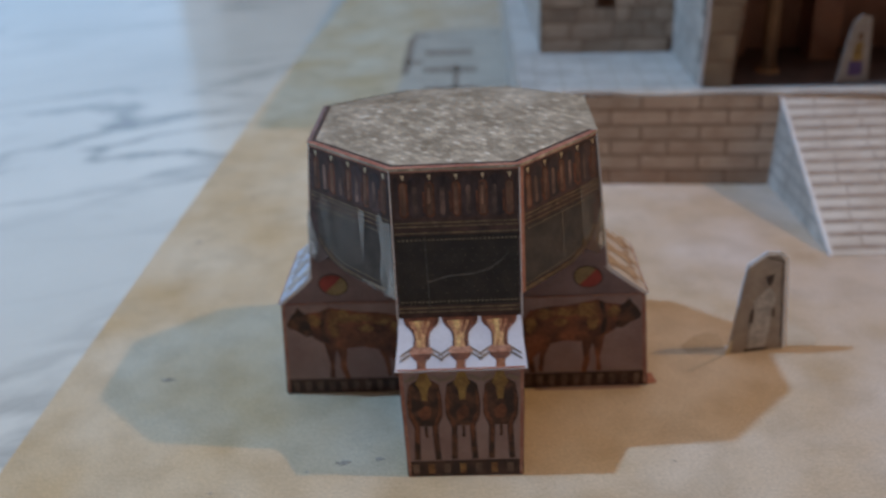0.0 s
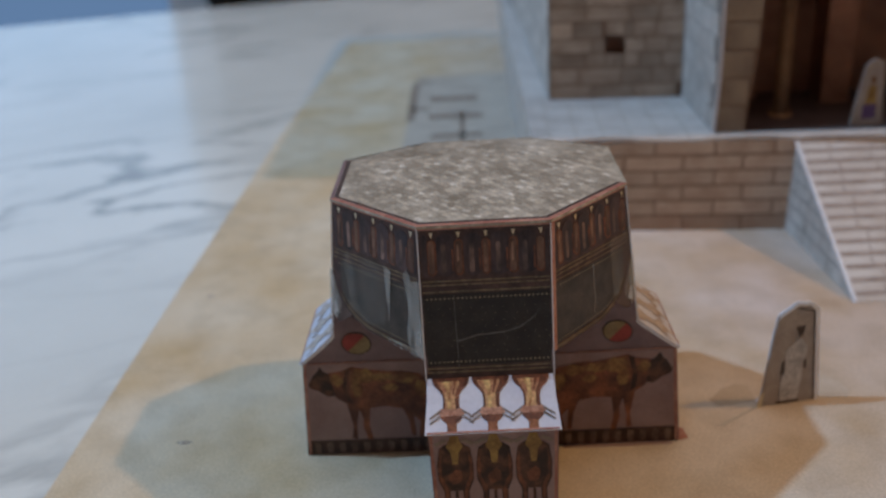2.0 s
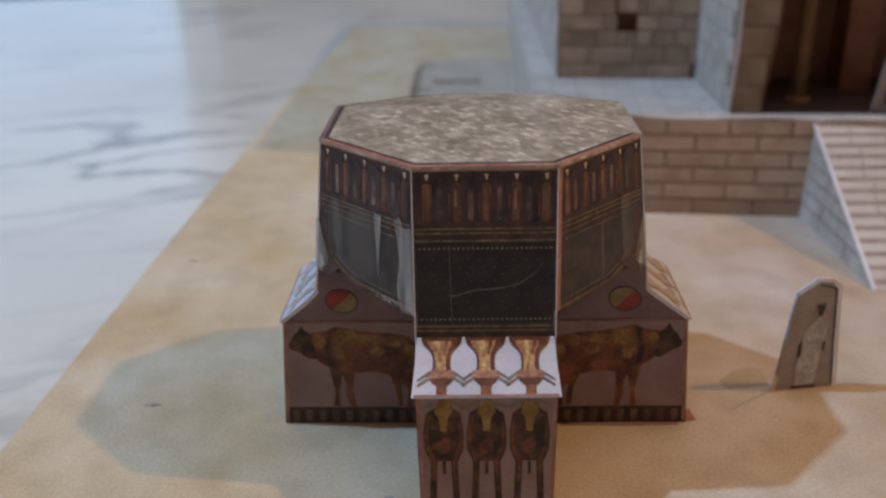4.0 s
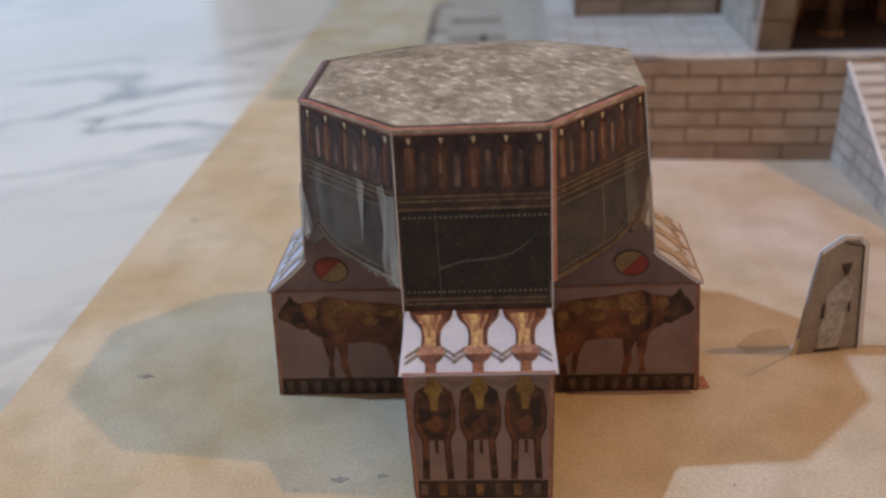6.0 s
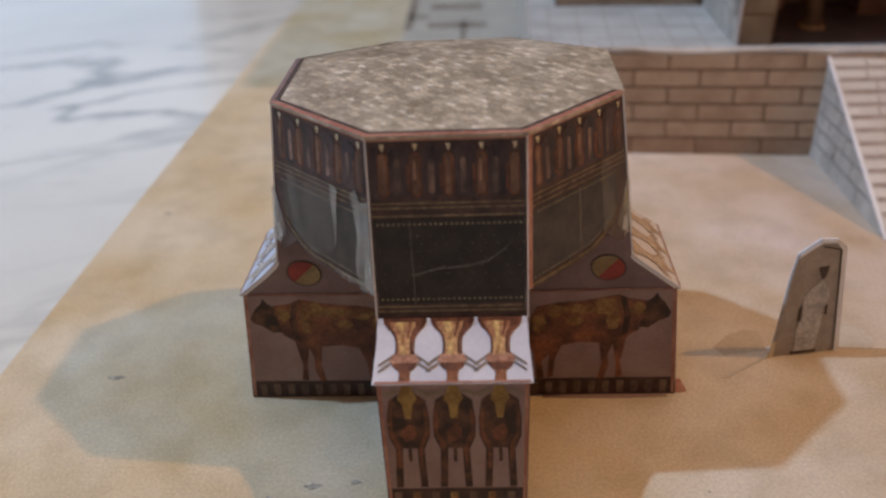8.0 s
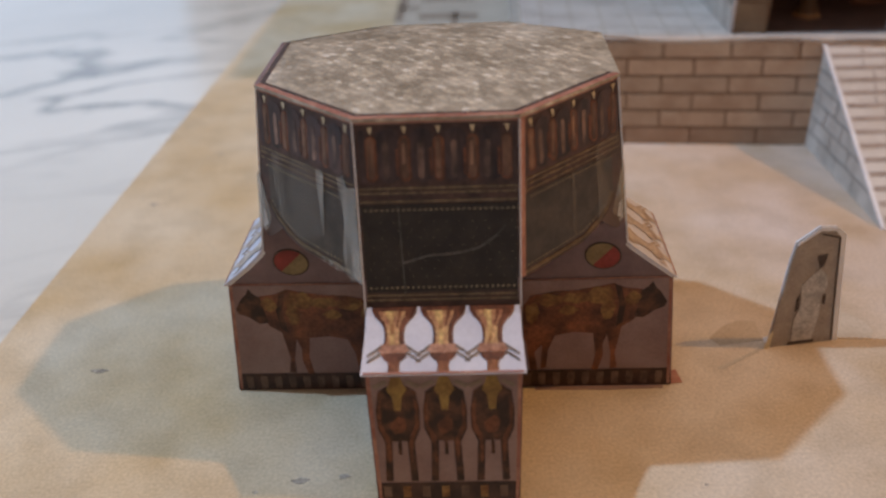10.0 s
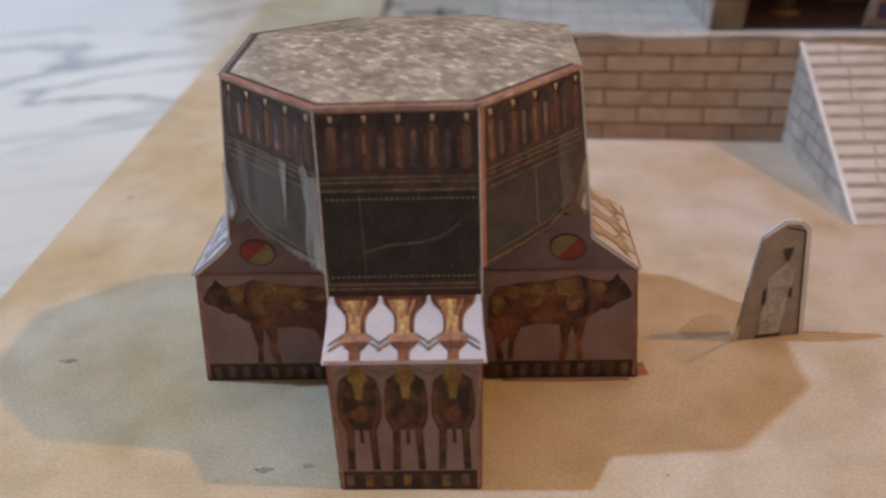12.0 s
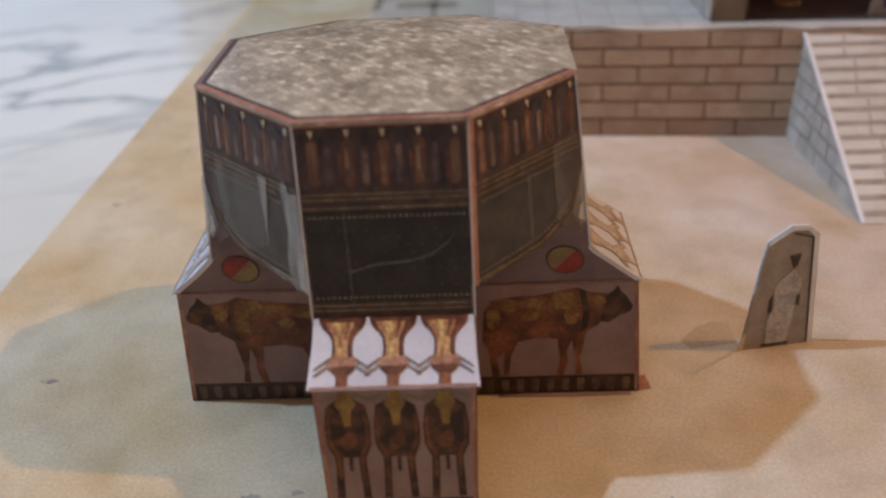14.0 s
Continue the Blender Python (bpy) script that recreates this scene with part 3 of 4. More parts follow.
    if k == 1:
        part("tape", m.sheet([(t0 * 0.02, 1.25), (t0 * 0.07, 1.25), (t0 * 0.06, 2.3), (t0 * 0.0, 2.35)], 0.040, 0.008), "thin_tape", panel)
        part("tape", m.sheet([(-t0 * 0.55, 1.0), (-t0 * 1.2, 0.9), (-t0 * 1.24, 1.8), (-t0 * 0.95, 2.1), (-t0 * 0.62, 2.3)], 0.036, 0.006), "thin_tape", panel, "strip of thin clear tape")
    else:
        part("tape", m.sheet([(t0 * 0.84, 1.02), (t0 * 0.97, 0.92), (t0 * 1.06, 1.12), (t0 * 1.27, 1.05), (t0 * 1.40, 2.66), (t0 * 1.22, 2.60), (t0 * 1.12, 2.72), (t0 * 1.0, 2.60), (t0 * 0.93, 2.2), (t0 * 1.0, 1.7)], 0.045, 0.008), "tape", panel, "strip of cloudy clear tape")
        part("tape", m.sheet([(t0 * 0.30, 1.0), (t0 * 0.50, 1.05), (t0 * 0.46, 1.7), (t0 * 0.42, 2.2), (t0 * 0.36, 1.6)], 0.040, 0.008), "tape", panel)
        part("tape", m.sheet([(-t0 * 0.95, 1.0), (t0 * 0.28, 1.0), (t0 * 0.34, 2.2), (-t0 * 0.2, 2.45), (-t0 * 0.75, 2.1)], 0.036, 0.006), "thin_tape", panel, "strip of thin clear tape")
        # frayed tape ends along the hem
        for j in range(6):
            u = 0.35 + 0.16 * j
            part("tape_end", m.sheet([(t0 * u, 2.50), (t0 * (u + 0.13), 2.52), (t0 * (u + 0.09), 2.60 + 0.035 * (j % 3)), (t0 * (u + 0.03), 2.61)], 0.034, 0.006), "tape", panel)

# roof: a low dome with a pinched rim
bm = bmesh.new()
ring = [(A, -RT), (RT, -A), (RT, A), (A, RT), (-A, RT), (-RT, A), (-RT, -A), (-A, -RT)]
levels = [(1.012, -0.03), (1.012, 0.015), (0.90, 0.03), (0.6, 0.05), (0.3, 0.06)]
rows_v = [[bm.verts.new((x * q, y * q, HT + dz)) for x, y in ring] for q, dz in levels]
for r0, r1 in zip(rows_v[:-1], rows_v[1:]):
    for i in range(8):
        bm.faces.new((r0[i], r0[(i + 1) % 8], r1[(i + 1) % 8], r1[i]))
top_v = bm.verts.new((0, 0, HT + 0.065))
for i in range(8):
    bm.faces.new((rows_v[-1][i], rows_v[-1][(i + 1) % 8], top_v))
roof = part("roof", bm, "thatch", shrine, "straw-coloured mottled thatch print")


def ring_band(q0, q1, lift, name, material, sides, label=""):
    h = lambda q: HT + 0.015 + (1.012 - q) / 0.112 * 0.015 + lift
    for i in sides:
        bm = bmesh.new()
        (x0, y0), (x1, y1) = ring[i], ring[(i + 1) % 8]
        bm.faces.new([bm.verts.new((x * q, y * q, h(q))) for x, y, q in ((x0, y0, q0), (x1, y1, q0), (x1, y1, q1), (x0, y0, q1))])
        part(name, bm, material, roof, label)


ring_band(1.012, 0.977, 0.006, "rim_band", "red_edge", (6, 7, 0), "dull red paper rim")
ring_band(0.974, 0.950, 0.006, "border_line", "dark_edge", (6, 7, 0), "dark printed border line")
ring_band(1.012, 0.986, 0.006, "rim_band", "mauve", (5,), "mauve paper rim")
ring_band(0.983, 0.952, 0.006, "border_line", "dark_edge", (5,), "dark printed border line")
ring_band(1.000, 0.985, 0.006, "border_line", "dark_edge", (4,), "dark printed border line")

def arm_side(k, side):
    """One long wall of an arm: gable with a two-coloured disc above a printed frieze. side: +1 or -1."""
    s = spin(k)
    place = lambda r, z, lift=0.0: s @ Vector((side * (W0 + (W1 - W0) * min(z, HE) / HE + lift), -r, z))
    outline = [(R0, 0), (RE, HE)] + PROFILE[::-1][1:] + [(3.20, 3.68), (3.0, 3.66), (2.6, 3.50), (2.2, 3.3), (1.2, HB), (1.2, 0)]
    wall = part("side_wall", solid([place(r, z) for r, z in outline], s @ Vector((-side * 0.03, 0, 0))), "mauve", shrine, "mauve paper wall with a printed frieze")

    def ink(name, pts, material, lift=0.010, label=""):
        part(name, solid([place(r, z, lift) for r, z in pts], s @ Vector((-side * 0.005, 0, 0))), material, wall, label)

    ink("frieze", [(1.22, 0.02), (4.18, 0.02), (4.02, 2.44), (1.22, 2.44)], "dusk", 0.008)
    ink("base_band", [(1.22, 0.02), (4.20, 0.02), (4.17, 0.42), (1.22, 0.42)], "band", 0.013)
    for i in range(10):
        c = 1.45 + 0.28 * i
        ink("base_block", [(c - 0.05, 0.07), (c + 0.06, 0.07), (c + 0.075, 0.27), (c + 0.065, 0.36), (c - 0.06, 0.36), (c - 0.07, 0.22)], "band_light", 0.018)
    ink("fold_line", [(1.22, 2.45), (4.03, 2.46), (4.03, 2.48), (1.22, 2.47)], "red_edge", 0.014)
    ink("edge_line", [(4.14, 0.05), (4.195, 0.05), (4.03, 2.44), (3.985, 2.44)], "red_edge", 0.016)
    ink("cut_edge", [(RE + 0.005, HE), (RE - 0.03, HE - 0.03)] + [(q - 0.035, h - 0.03) for q, h in PROFILE[::-1][1:]] + [(q, h) for q, h in PROFILE[:-1]], "white", 0.016, "bare white paper edge")
    # plain printed shapes
    ink("printed_shape", [(1.32, 1.25), (1.36, 1.9), (1.5, 2.12), (1.9, 2.2), (2.3, 2.22), (2.75, 2.3), (3.0, 2.36), (3.2, 2.26), (3.5, 2.22), (3.62, 2.1), (3.58, 1.86), (3.4, 1.55), (3.05, 1.30),
                          (2.75, 1.26), (2.3, 1.30), (1.95, 1.22), (1.7, 1.0), (1.5, 0.95)], "hide", 0.015, "mottled brown printed shape")
    ink("printed_shape", [(3.42, 1.62), (3.50, 2.18), (3.62, 2.26), (3.70, 2.38), (3.76, 2.26), (3.86, 2.16), (3.99, 1.94), (3.95, 1.83), (3.78, 1.76), (3.58, 1.60)], "hide_dark", 0.017)
    ink("printed_shape", [(3.02, 2.34), (3.14, 2.28), (3.24, 1.9), (3.2, 1.5), (3.08, 1.4), (3.12, 1.9)], "hide_dark", 0.018)
    for pts in ([(1.40, 1.3), (1.78, 1.3), (1.70, 1.0), (1.58, 0.85), (1.64, 0.45), (1.50, 0.43), (1.46, 0.8)], [(1.72, 1.25), (1.98, 1.28), (1.84, 0.9), (1.80, 0.48), (1.70, 0.46), (1.72, 0.85)],
                [(2.66, 1.4), (2.98, 1.4), (2.86, 1.0), (2.88, 0.75), (2.80, 0.42), (2.68, 0.42), (2.74, 0.8)], [(2.90, 1.4), (3.20, 1.45), (3.14, 1.05), (3.10, 0.8), (3.16, 0.46), (3.03, 0.44), (3.02, 0.8)]):
        ink("printed_shape", pts, "hide", 0.014)
    for c, z, a, b in ((1.85, 2.02, 0.26, 0.13), (2.35, 2.06, 0.30, 0.12), (2.80, 2.10, 0.28, 0.19), (3.36, 2.02, 0.14, 0.15), (2.92, 1.80, 0.13, 0.22), (1.52, 1.75, 0.12, 0.22), (2.2, 1.80, 0.16, 0.10)):
        ink("printed_patch", blob(c, z, a, b, 22, 0.22, int(c * 10)), "hide_ochre", 0.020)
    # the disc
    cr, cz, rad = 2.80, 2.93, 0.30
    arc = [radians(a) for a in range(0, 181, 20)]
    ink("disc_outline", blob(cr, cz, rad + 0.03, 0.84 * rad + 0.025, 20, 0), "ink", 0.012)
    tilt = radians(-42 if k == 1 else 45)
    ink("disc_half", [(cr + rad * math.cos(a + tilt - math.pi / 2), cz + 0.84 * rad * math.sin(a + tilt - math.pi / 2)) for a in arc], "disc_red" , 0.017, "red half of a disc")
    ink("disc_half", [(cr + rad * math.cos(a + tilt + math.pi / 2), cz + 0.84 * rad * math.sin(a + tilt + math.pi / 2)) for a in arc], "disc_yellow", 0.017, "yellow half of a disc")


def arm_front(k):
    s = spin(k)
    dn = Vector((0, RE - R0, -HE))
    pl = Plane(s @ Vector((0, -RE, HE)), s @ Vector((1, 0, 0)), s @ dn, s @ Vector((0, -HE, R0 - RE)))
    L = dn.length
    face = part("front_wall", pl.sheet([(-W1, 0), (W1, 0), (W0, L), (-W0, L)]), "dusk", shrine, "mauve paper front with three printed dark upright shapes")
    ink = lambda name, pts, material, lift=0.01, label="": part(name, pl.ink(pts, lift), material, face, label)
    ink("base_band", [(-W0 - 0.01, L - 0.38), (W0 + 0.01, L - 0.38), (W0, L - 0.01), (-W0, L - 0.01)], "band")
    for i in range(7):
        ink("base_block", strip(-1.0 + 0.32 * i - 0.07, -1.0 + 0.32 * i + 0.06, L - 0.31, L - 0.08), ("band_light", "hide_ochre")[i % 2], 0.015)
    for e in (-1, 1):
        ink("edge_line", [(e * (W1 - 0.06), 0.02), (e * (W1 - 0.01), 0.02), (e * (W0 - 0.01), L - 0.02), (e * (W0 - 0.06), L - 0.02)], "red_edge", 0.014)
    for c in (-0.75, 0.0, 0.75):
        ink("printed_shape", [(c - 0.16, 0.24), (c + 0.16, 0.24), (c + 0.30, 0.34), (c + 0.35, 0.70), (c + 0.34, 1.05), (c + 0.24, 1.30), (c + 0.27, 2.08), (c + 0.15, 2.08), (c + 0.12, 1.28),
                              (c - 0.12, 1.28), (c - 0.15, 2.08), (c - 0.27, 2.08), (c - 0.24, 1.30), (c - 0.34, 1.05), (c - 0.35, 0.70), (c - 0.30, 0.34)], "hide_dark", 0.012, "dark brown printed shape")
        for e in (-1, 1):
            ink("printed_patch", [(c + e * 0.26, 0.45), (c + e * 0.32, 0.6), (c + e * 0.32, 1.0), (c + e * 0.21, 1.30), (c + e * 0.20, 1.7), (c + e * 0.15, 1.7), (c + e * 0.16, 1.2), (c + e * 0.27, 0.95)], "rust_dark", 0.016)
        ink("printed_patch", strip(c - 0.03, c + 0.03, 1.29, 1.55), "hide_dark", 0.014)
        ink("printed_patch", blob(c, 0.98, 0.13, 0.16, 9, 0.2, 4), "rust_dark", 0.015)
        ink("printed_patch", [(c - 0.07, 0.06), (c + 0.07, 0.06), (c + 0.16, 0.30), (c + 0.08, 0.42), (c + 0.05, 0.68), (c - 0.05, 0.68), (c - 0.08, 0.42), (c - 0.16, 0.30)], "ochre", 0.020)
        ink("printed_patch", [(c - 0.38, 0.22), (c - 0.18, 0.12), (c - 0.14, 0.18), (c - 0.34, 0.28)], "ink_soft", 0.014)
        ink("printed_patch", [(c + 0.38, 0.22), (c + 0.18, 0.12), (c + 0.14, 0.18), (c + 0.34, 0.28)], "ink_soft", 0.014)
    # curved white roof of the arm with three printed orange posts
    bm = bmesh.new()
    wid = [W1 - 0.01, W1, W1 + 0.02, W1 + 0.07]
    prof = PROFILE[:-1] + [(RE + 0.05, HE - 0.02)]
    up = [[bm.verts.new(s @ Vector((e * w, -r - 0.02, z + 0.03))) for e in (-1, 1)] for (r, z), w in zip(prof, wid)]
    dnv = [[bm.verts.new(s @ Vector((e * w, -r + 0.01, z))) for e in (-1, 1)] for (r, z), w in zip(prof, wid)]
    for i in range(3):
        bm.faces.new((up[i][0], up[i + 1][0], up[i + 1][1], up[i][1]))
        bm.faces.new((dnv[i][0], dnv[i][1], dnv[i + 1][1], dnv[i + 1][0]))
        for e in (0, 1):
            bm.faces.new((up[i][e], dnv[i][e], dnv[i + 1][e], up[i + 1][e]))
    bm.faces.new((up[3][0], dnv[3][0], dnv[3][1], up[3][1]))
    bmesh.ops.recalc_face_normals(bm, faces=bm.faces)
    cover = part("arm_roof", bm, "roof_paper", shrine, "white curved paper roof with orange printed posts")
    # lengths along the curve
    seg = [0.0]
    for (r0, z0), (r1, z1) in zip(prof[:-1], prof[1:]):
        seg.append(seg[-1] + math.hypot(r1 - r0, z1 - z0))

    def on(u, q, lift):
        d = min(max(q, 0), 1) * seg[-1]
        i = max(j for j in range(3) if seg[j] <= d + 1e-9)
        f = (d - seg[i]) / (seg[i + 1] - seg[i])
        (r0, z0), (r1, z1) = prof[i], prof[i + 1]
        n = Vector((z0 - z1, r1 - r0)).normalized()
        r, z = r0 + (r1 - r0) * f + n.x * lift, z0 + (z1 - z0) * f + n.y * lift
        return s @ Vector((u, -r - 0.02, z + 0.03))

    def ribbon(name, left, right, material, lift=0.012, label=""):
        """left, right: lists of (u, q) down the curve"""
        bm = bmesh.new()
        a = [bm.verts.new(on(u, q, lift)) for u, q in left]
        b = [bm.verts.new(on(u, q, lift)) for u, q in right]
        for i in range(len(a) - 1):
            bm.faces.new((a[i], a[i + 1], b[i + 1], b[i]))
        part(name, bm, material, cover, label)

    widths = [(0.0, 0.36), (0.06, 0.35), (0.14, 0.31), (0.22, 0.22), (0.30, 0.165), (0.40, 0.15), (0.50, 0.155), (0.56, 0.17)]
    neck = [(0.56, 0.20), (0.64, 0.22), (0.70, 0.17), (0.78, 0.12), (0.86, 0.09), (0.97, 0.10)]
    disc = [(0.55, 0.19), (0.58, 0.24), (0.64, 0.25), (0.68, 0.21)]
    collar = [(0.68, 0.20), (0.72, 0.20), (0.77, 0.15), (0.80, 0.11)]
    stem = [(0.80, 0.10), (0.86, 0.085), (0.97, 0.095)]
    washed = k % 2 == 1           # side arms: paler colours stand in for print washed out by light
    outer, inner = ("post_washed", "post_washed_pale") if washed else ("rust_dark", "orange")
    for c in (-0.77, 0.0, 0.77):
        edge = lambda f, rows: [(c + w * f, q) for q, w in rows]
        ribbon("printed_post", edge(-1, widths), edge(1, widths), outer, 0.012, "pale printed post, washed out by light in its colour" if washed else "orange and brown printed post")
        ribbon("printed_post", edge(-0.74, widths[1:]), edge(0.52, widths[1:]), inner, 0.015)
        if not washed:
            ribbon("printed_gloss", edge(-0.40, widths[1:]), edge(-0.02, widths[1:]), "post_gloss", 0.018)
            ribbon("printed_gloss", edge(0.18, widths[1:5]), edge(0.34, widths[1:5]), "rust", 0.018)
        ribbon("printed_disc", edge(-1, disc), edge(1, disc), inner if washed else "post_disc", 0.013)
        ribbon("printed_collar", edge(-1, collar), edge(1, collar), outer, 0.012)
        ribbon("printed_post", edge(-1, stem), edge(1, stem), inner if washed else "rust", 0.012)
        for e in (-1, 1):
            for d in (0.0, 0.09):
                ribbon("printed_bar", [(c + e * 0.20, 0.56 + d), (c + e * 0.30, 0.62 + d), (c + e * 0.42, 0.70 + d)], [(c + e * 0.20, 0.605 + d), (c + e * 0.30, 0.665 + d), (c + e * 0.42, 0.735 + d)], outer if washed else "bar", 0.015)
    ribbon("fold_line", [(-W1 - 0.02, 0.955), (-W1 - 0.03, 0.985)], [(W1 + 0.02, 0.955), (W1 + 0.03, 0.985)], "red_edge", 0.014)


for k in range(4):
    arm_front(k)
    for side in (-1, 1):
        arm_side(k, side)
# the drum is skewed and its back lowered to fit the camera's view
for ob in shrine.children_recursive:
    for v in ob.data.vertices:
        z = v.co.z / CM
        if z > 0.05:
            v.co += noise.noise_vector(v.co * 13) * 0.035 * CM
        if z > 2.7:
            y = abs(v.co.y) / CM
            v.co.x -= 0.075 * CM * min(1, (z - 2.7) / 0.6) * min(1.0, max(0.0, (RT - y) / (RT - A)))
            back = max(0.0, v.co.y / CM - A) * min(1, (z - 2.7) / 3)
            v.co.z -= 0.095 * CM * back
            v.co.y -= 0.07 * CM * back
# a loose glue flap at one foot
part("glue_flap", solid([(4.22, -1.15, 0.0), (4.45, -1.1, 0.0), (4.4, -0.7, 0.0), (4.2, -0.75, 0.0)], (0, 0, 0.02)), "red_edge", shrine, "pink paper glue flap")
part("glue_flap", solid([(1.6, -1.27, 0.0), (3.0, -1.30, 0.0), (4.05, -1.26, 0.0), (4.05, -1.1, 0.0), (1.6, -1.1, 0.0)], (0, 0, 0.02)), "dusk", shrine, "narrow mauve paper glue flap")


# ---- small upright paper figures ----
def standee(name, at, turn, outline, label):
    ob = thing(name, at, label, "paper figure", turn=turn)
    pl = Plane((0, 0, 0), (1, 0, 0), (0, 0, 1), (0, -1, 0))
    card = part("card", pl.sheet(outline, 0.0, 0.06), "grey_print", ob)
    rim = [(u, v) for u, v in outline]
    back = part("card_back", solid([(u, 0.065, v) for u, v in rim], (0, 0.03, 0)), "white", ob)
    return ob, pl, card


fig, pl, card = standee("standing_figure_card", (6.40, 0.02, 0), 9.6,
                        [(0, 0), (0.20, 1.9), (0.28, 2.38), (0.72, 2.68), (1.06, 2.64), (1.24, 2.48), (1.47, 0)], "grey upright paper cut-out with a faded printed shape")
part("card_edge", solid([(1.47, -0.012, 0), (1.24, -0.012, 2.48), (1.06, -0.012, 2.64), (1.0, -0.012, 2.6), (1.15, -0.012, 2.42), (1.36, -0.012, 0)], (0, 0.008, 0)), "white", fig, "bare white paper rim")
part("card_edge", solid([(0.28, -0.012, 2.38), (0.72, -0.012, 2.68), (1.06, -0.012, 2.64), (1.04, -0.012, 2.58), (0.72, -0.012, 2.61), (0.28, -0.012, 2.32)], (0, 0.008, 0)), "white", fig)
part("printed_line", pl.ink([(1.33, 0.05), (1.36, 0.05), (1.14, 2.42), (1.11, 2.42)], 0.016), "ink", fig)
part("printed_line", pl.ink([(0.74, 2.56), (1.12, 2.44), (1.12, 2.41), (0.74, 2.53)], 0.016), "ink", fig)
part("printed_shape", pl.ink([(0.48, 0.10), (0.90, 0.10), (0.98, 0.7), (0.95, 1.1), (1.05, 1.35), (0.98, 1.62), (0.84, 1.76), (0.66, 1.60), (0.50, 1.42), (0.56, 1.0), (0.45, 0.6)], 0.012), "pale_grey", fig, "pale printed shape")
part("printed_shape", pl.ink([(0.72, 2.06), (0.94, 2.10), (0.90, 1.84), (0.82, 1.78)], 0.016), "ink", fig)
part("printed_shape", pl.ink([(0.44, 0.82), (0.52, 0.86), (0.50, 1.22), (0.44, 1.12)], 0.016), "ink", fig)
part("printed_shape", pl.ink([(1.0, 0.95), (1.06, 0.92), (1.05, 1.18), (0.99, 1.15)], 0.016), "ink", fig)
part("printed_shape", pl.ink(strip(0.40, 0.95, 0.03, 0.10), 0.016), "ink", fig)
part("foot_tab", solid([(-0.10, -0.03, 0), (0.02, -0.03, 0), (0.05, -0.03, 0.40), (-0.01, -0.03, 0.34)], (0, 0.03, 0)), "cream", fig, "small folded cream tab")
part("foot_tab", solid([(0.0, 0.05, 0.0), (1.4, 0.05, 0.0), (1.35, 0.35, 0.0), (0.05, 0.35, 0.0)], (0, 0, 0.02)), "white", fig)

# ---- the raised terrace ----
ZT = 3.10
TH = -5.4
UX, UY = math.cos(radians(TH)), math.sin(radians(TH))


def loc(u, d):
    """a place on the terrace: along its front wall, and back from it"""
    return (8.1 + u * UX - d * UY, 10.82 + u * UY + d * UX)


def shifted(u0, d0, z0=0.0):
    x, y = loc(u0, d0)
    return Matrix.Translation((x * CM, y * CM, z0 * CM)) @ Matrix.Rotation(radians(TH), 4, "Z")


terrace = thing("terrace", (*loc(0, 0), 0), "paper terrace with a tan brick-printed front and a pale floor", "paper model", turn=TH)
inv = terrace.matrix_world.inverted()
corner = lambda x, y, z: tuple((inv @ (Vector((x, y, z)) * CM)) / CM)
BAT = 0.45                              # how far the front wall leans back
part("floor_sheet", solid([(-6.15, BAT, ZT), (16, BAT, ZT), (16, 38, ZT), corner(2.45, 48.4, ZT)], (0, 0, -0.05)), "tile", terrace, "pale grey printed floor")
part("side_wall", solid([(-6.2, 0.02, 0), (-6.15, BAT, ZT - 0.05), corner(2.45, 48.4, ZT - 0.05), corner(2.40, 48.4, 0)], (0.06, 0, 0)), "stone_pale", terrace, "pale side wall")
part("front_wall", solid([(-6.2, 0, 0), (16, 0, 0), (16, BAT, ZT), (-6.15, BAT, ZT)], (0, 0.06, 0)), "mortar", terrace, "brown brick-printed wall")
# wavy white top edge of the front wall
bm = bmesh.new()
prev = None
for i in range(45):
    u = -6.15 + 0.5 * i
    z = ZT + 0.05 + 0.045 * math.sin(u * 1.3) + (0.05 if u < -3 else 0) - (0.03 * (u - 2) if 2 < u < 7 else (0.15 if u >= 7 else 0))
    cur = [bm.verts.new(p) for p in ((u, BAT - 0.03, z - 0.09), (u, BAT - 0.03, z), (u, BAT + 0.05, z), (u, BAT + 0.05, z - 0.09))]
    if prev:
        for j in range(4):
            bm.faces.new((prev[j], prev[(j + 1) % 4], cur[(j + 1) % 4], cur[j]))
    prev = cur
bmesh.ops.recalc_face_normals(bm, faces=bm.faces)
part("top_edge", bm, "step", terrace, "bare pale paper edge")
# floor joints, running back and across
for i in range(9):
    u = -5.6 + 0.95 * i
    part("floor_joint", solid([(u, BAT + 0.2, ZT + 0.008), (u + 0.045, BAT + 0.2, ZT + 0.008), (u - 0.25, 6.2, ZT + 0.008), (u - 0.295, 6.2, ZT + 0.008)], (0, 0, -0.006)), "ink_area", terrace)
for d in (1.9, 3.4, 4.9):
    part("floor_joint", solid([(-6.0, d, ZT + 0.008), (0, d, ZT + 0.008), (0, d + 0.045, ZT + 0.008), (-6.0, d + 0.045, ZT + 0.008)], (0, 0, -0.006)), "ink_area", terrace)

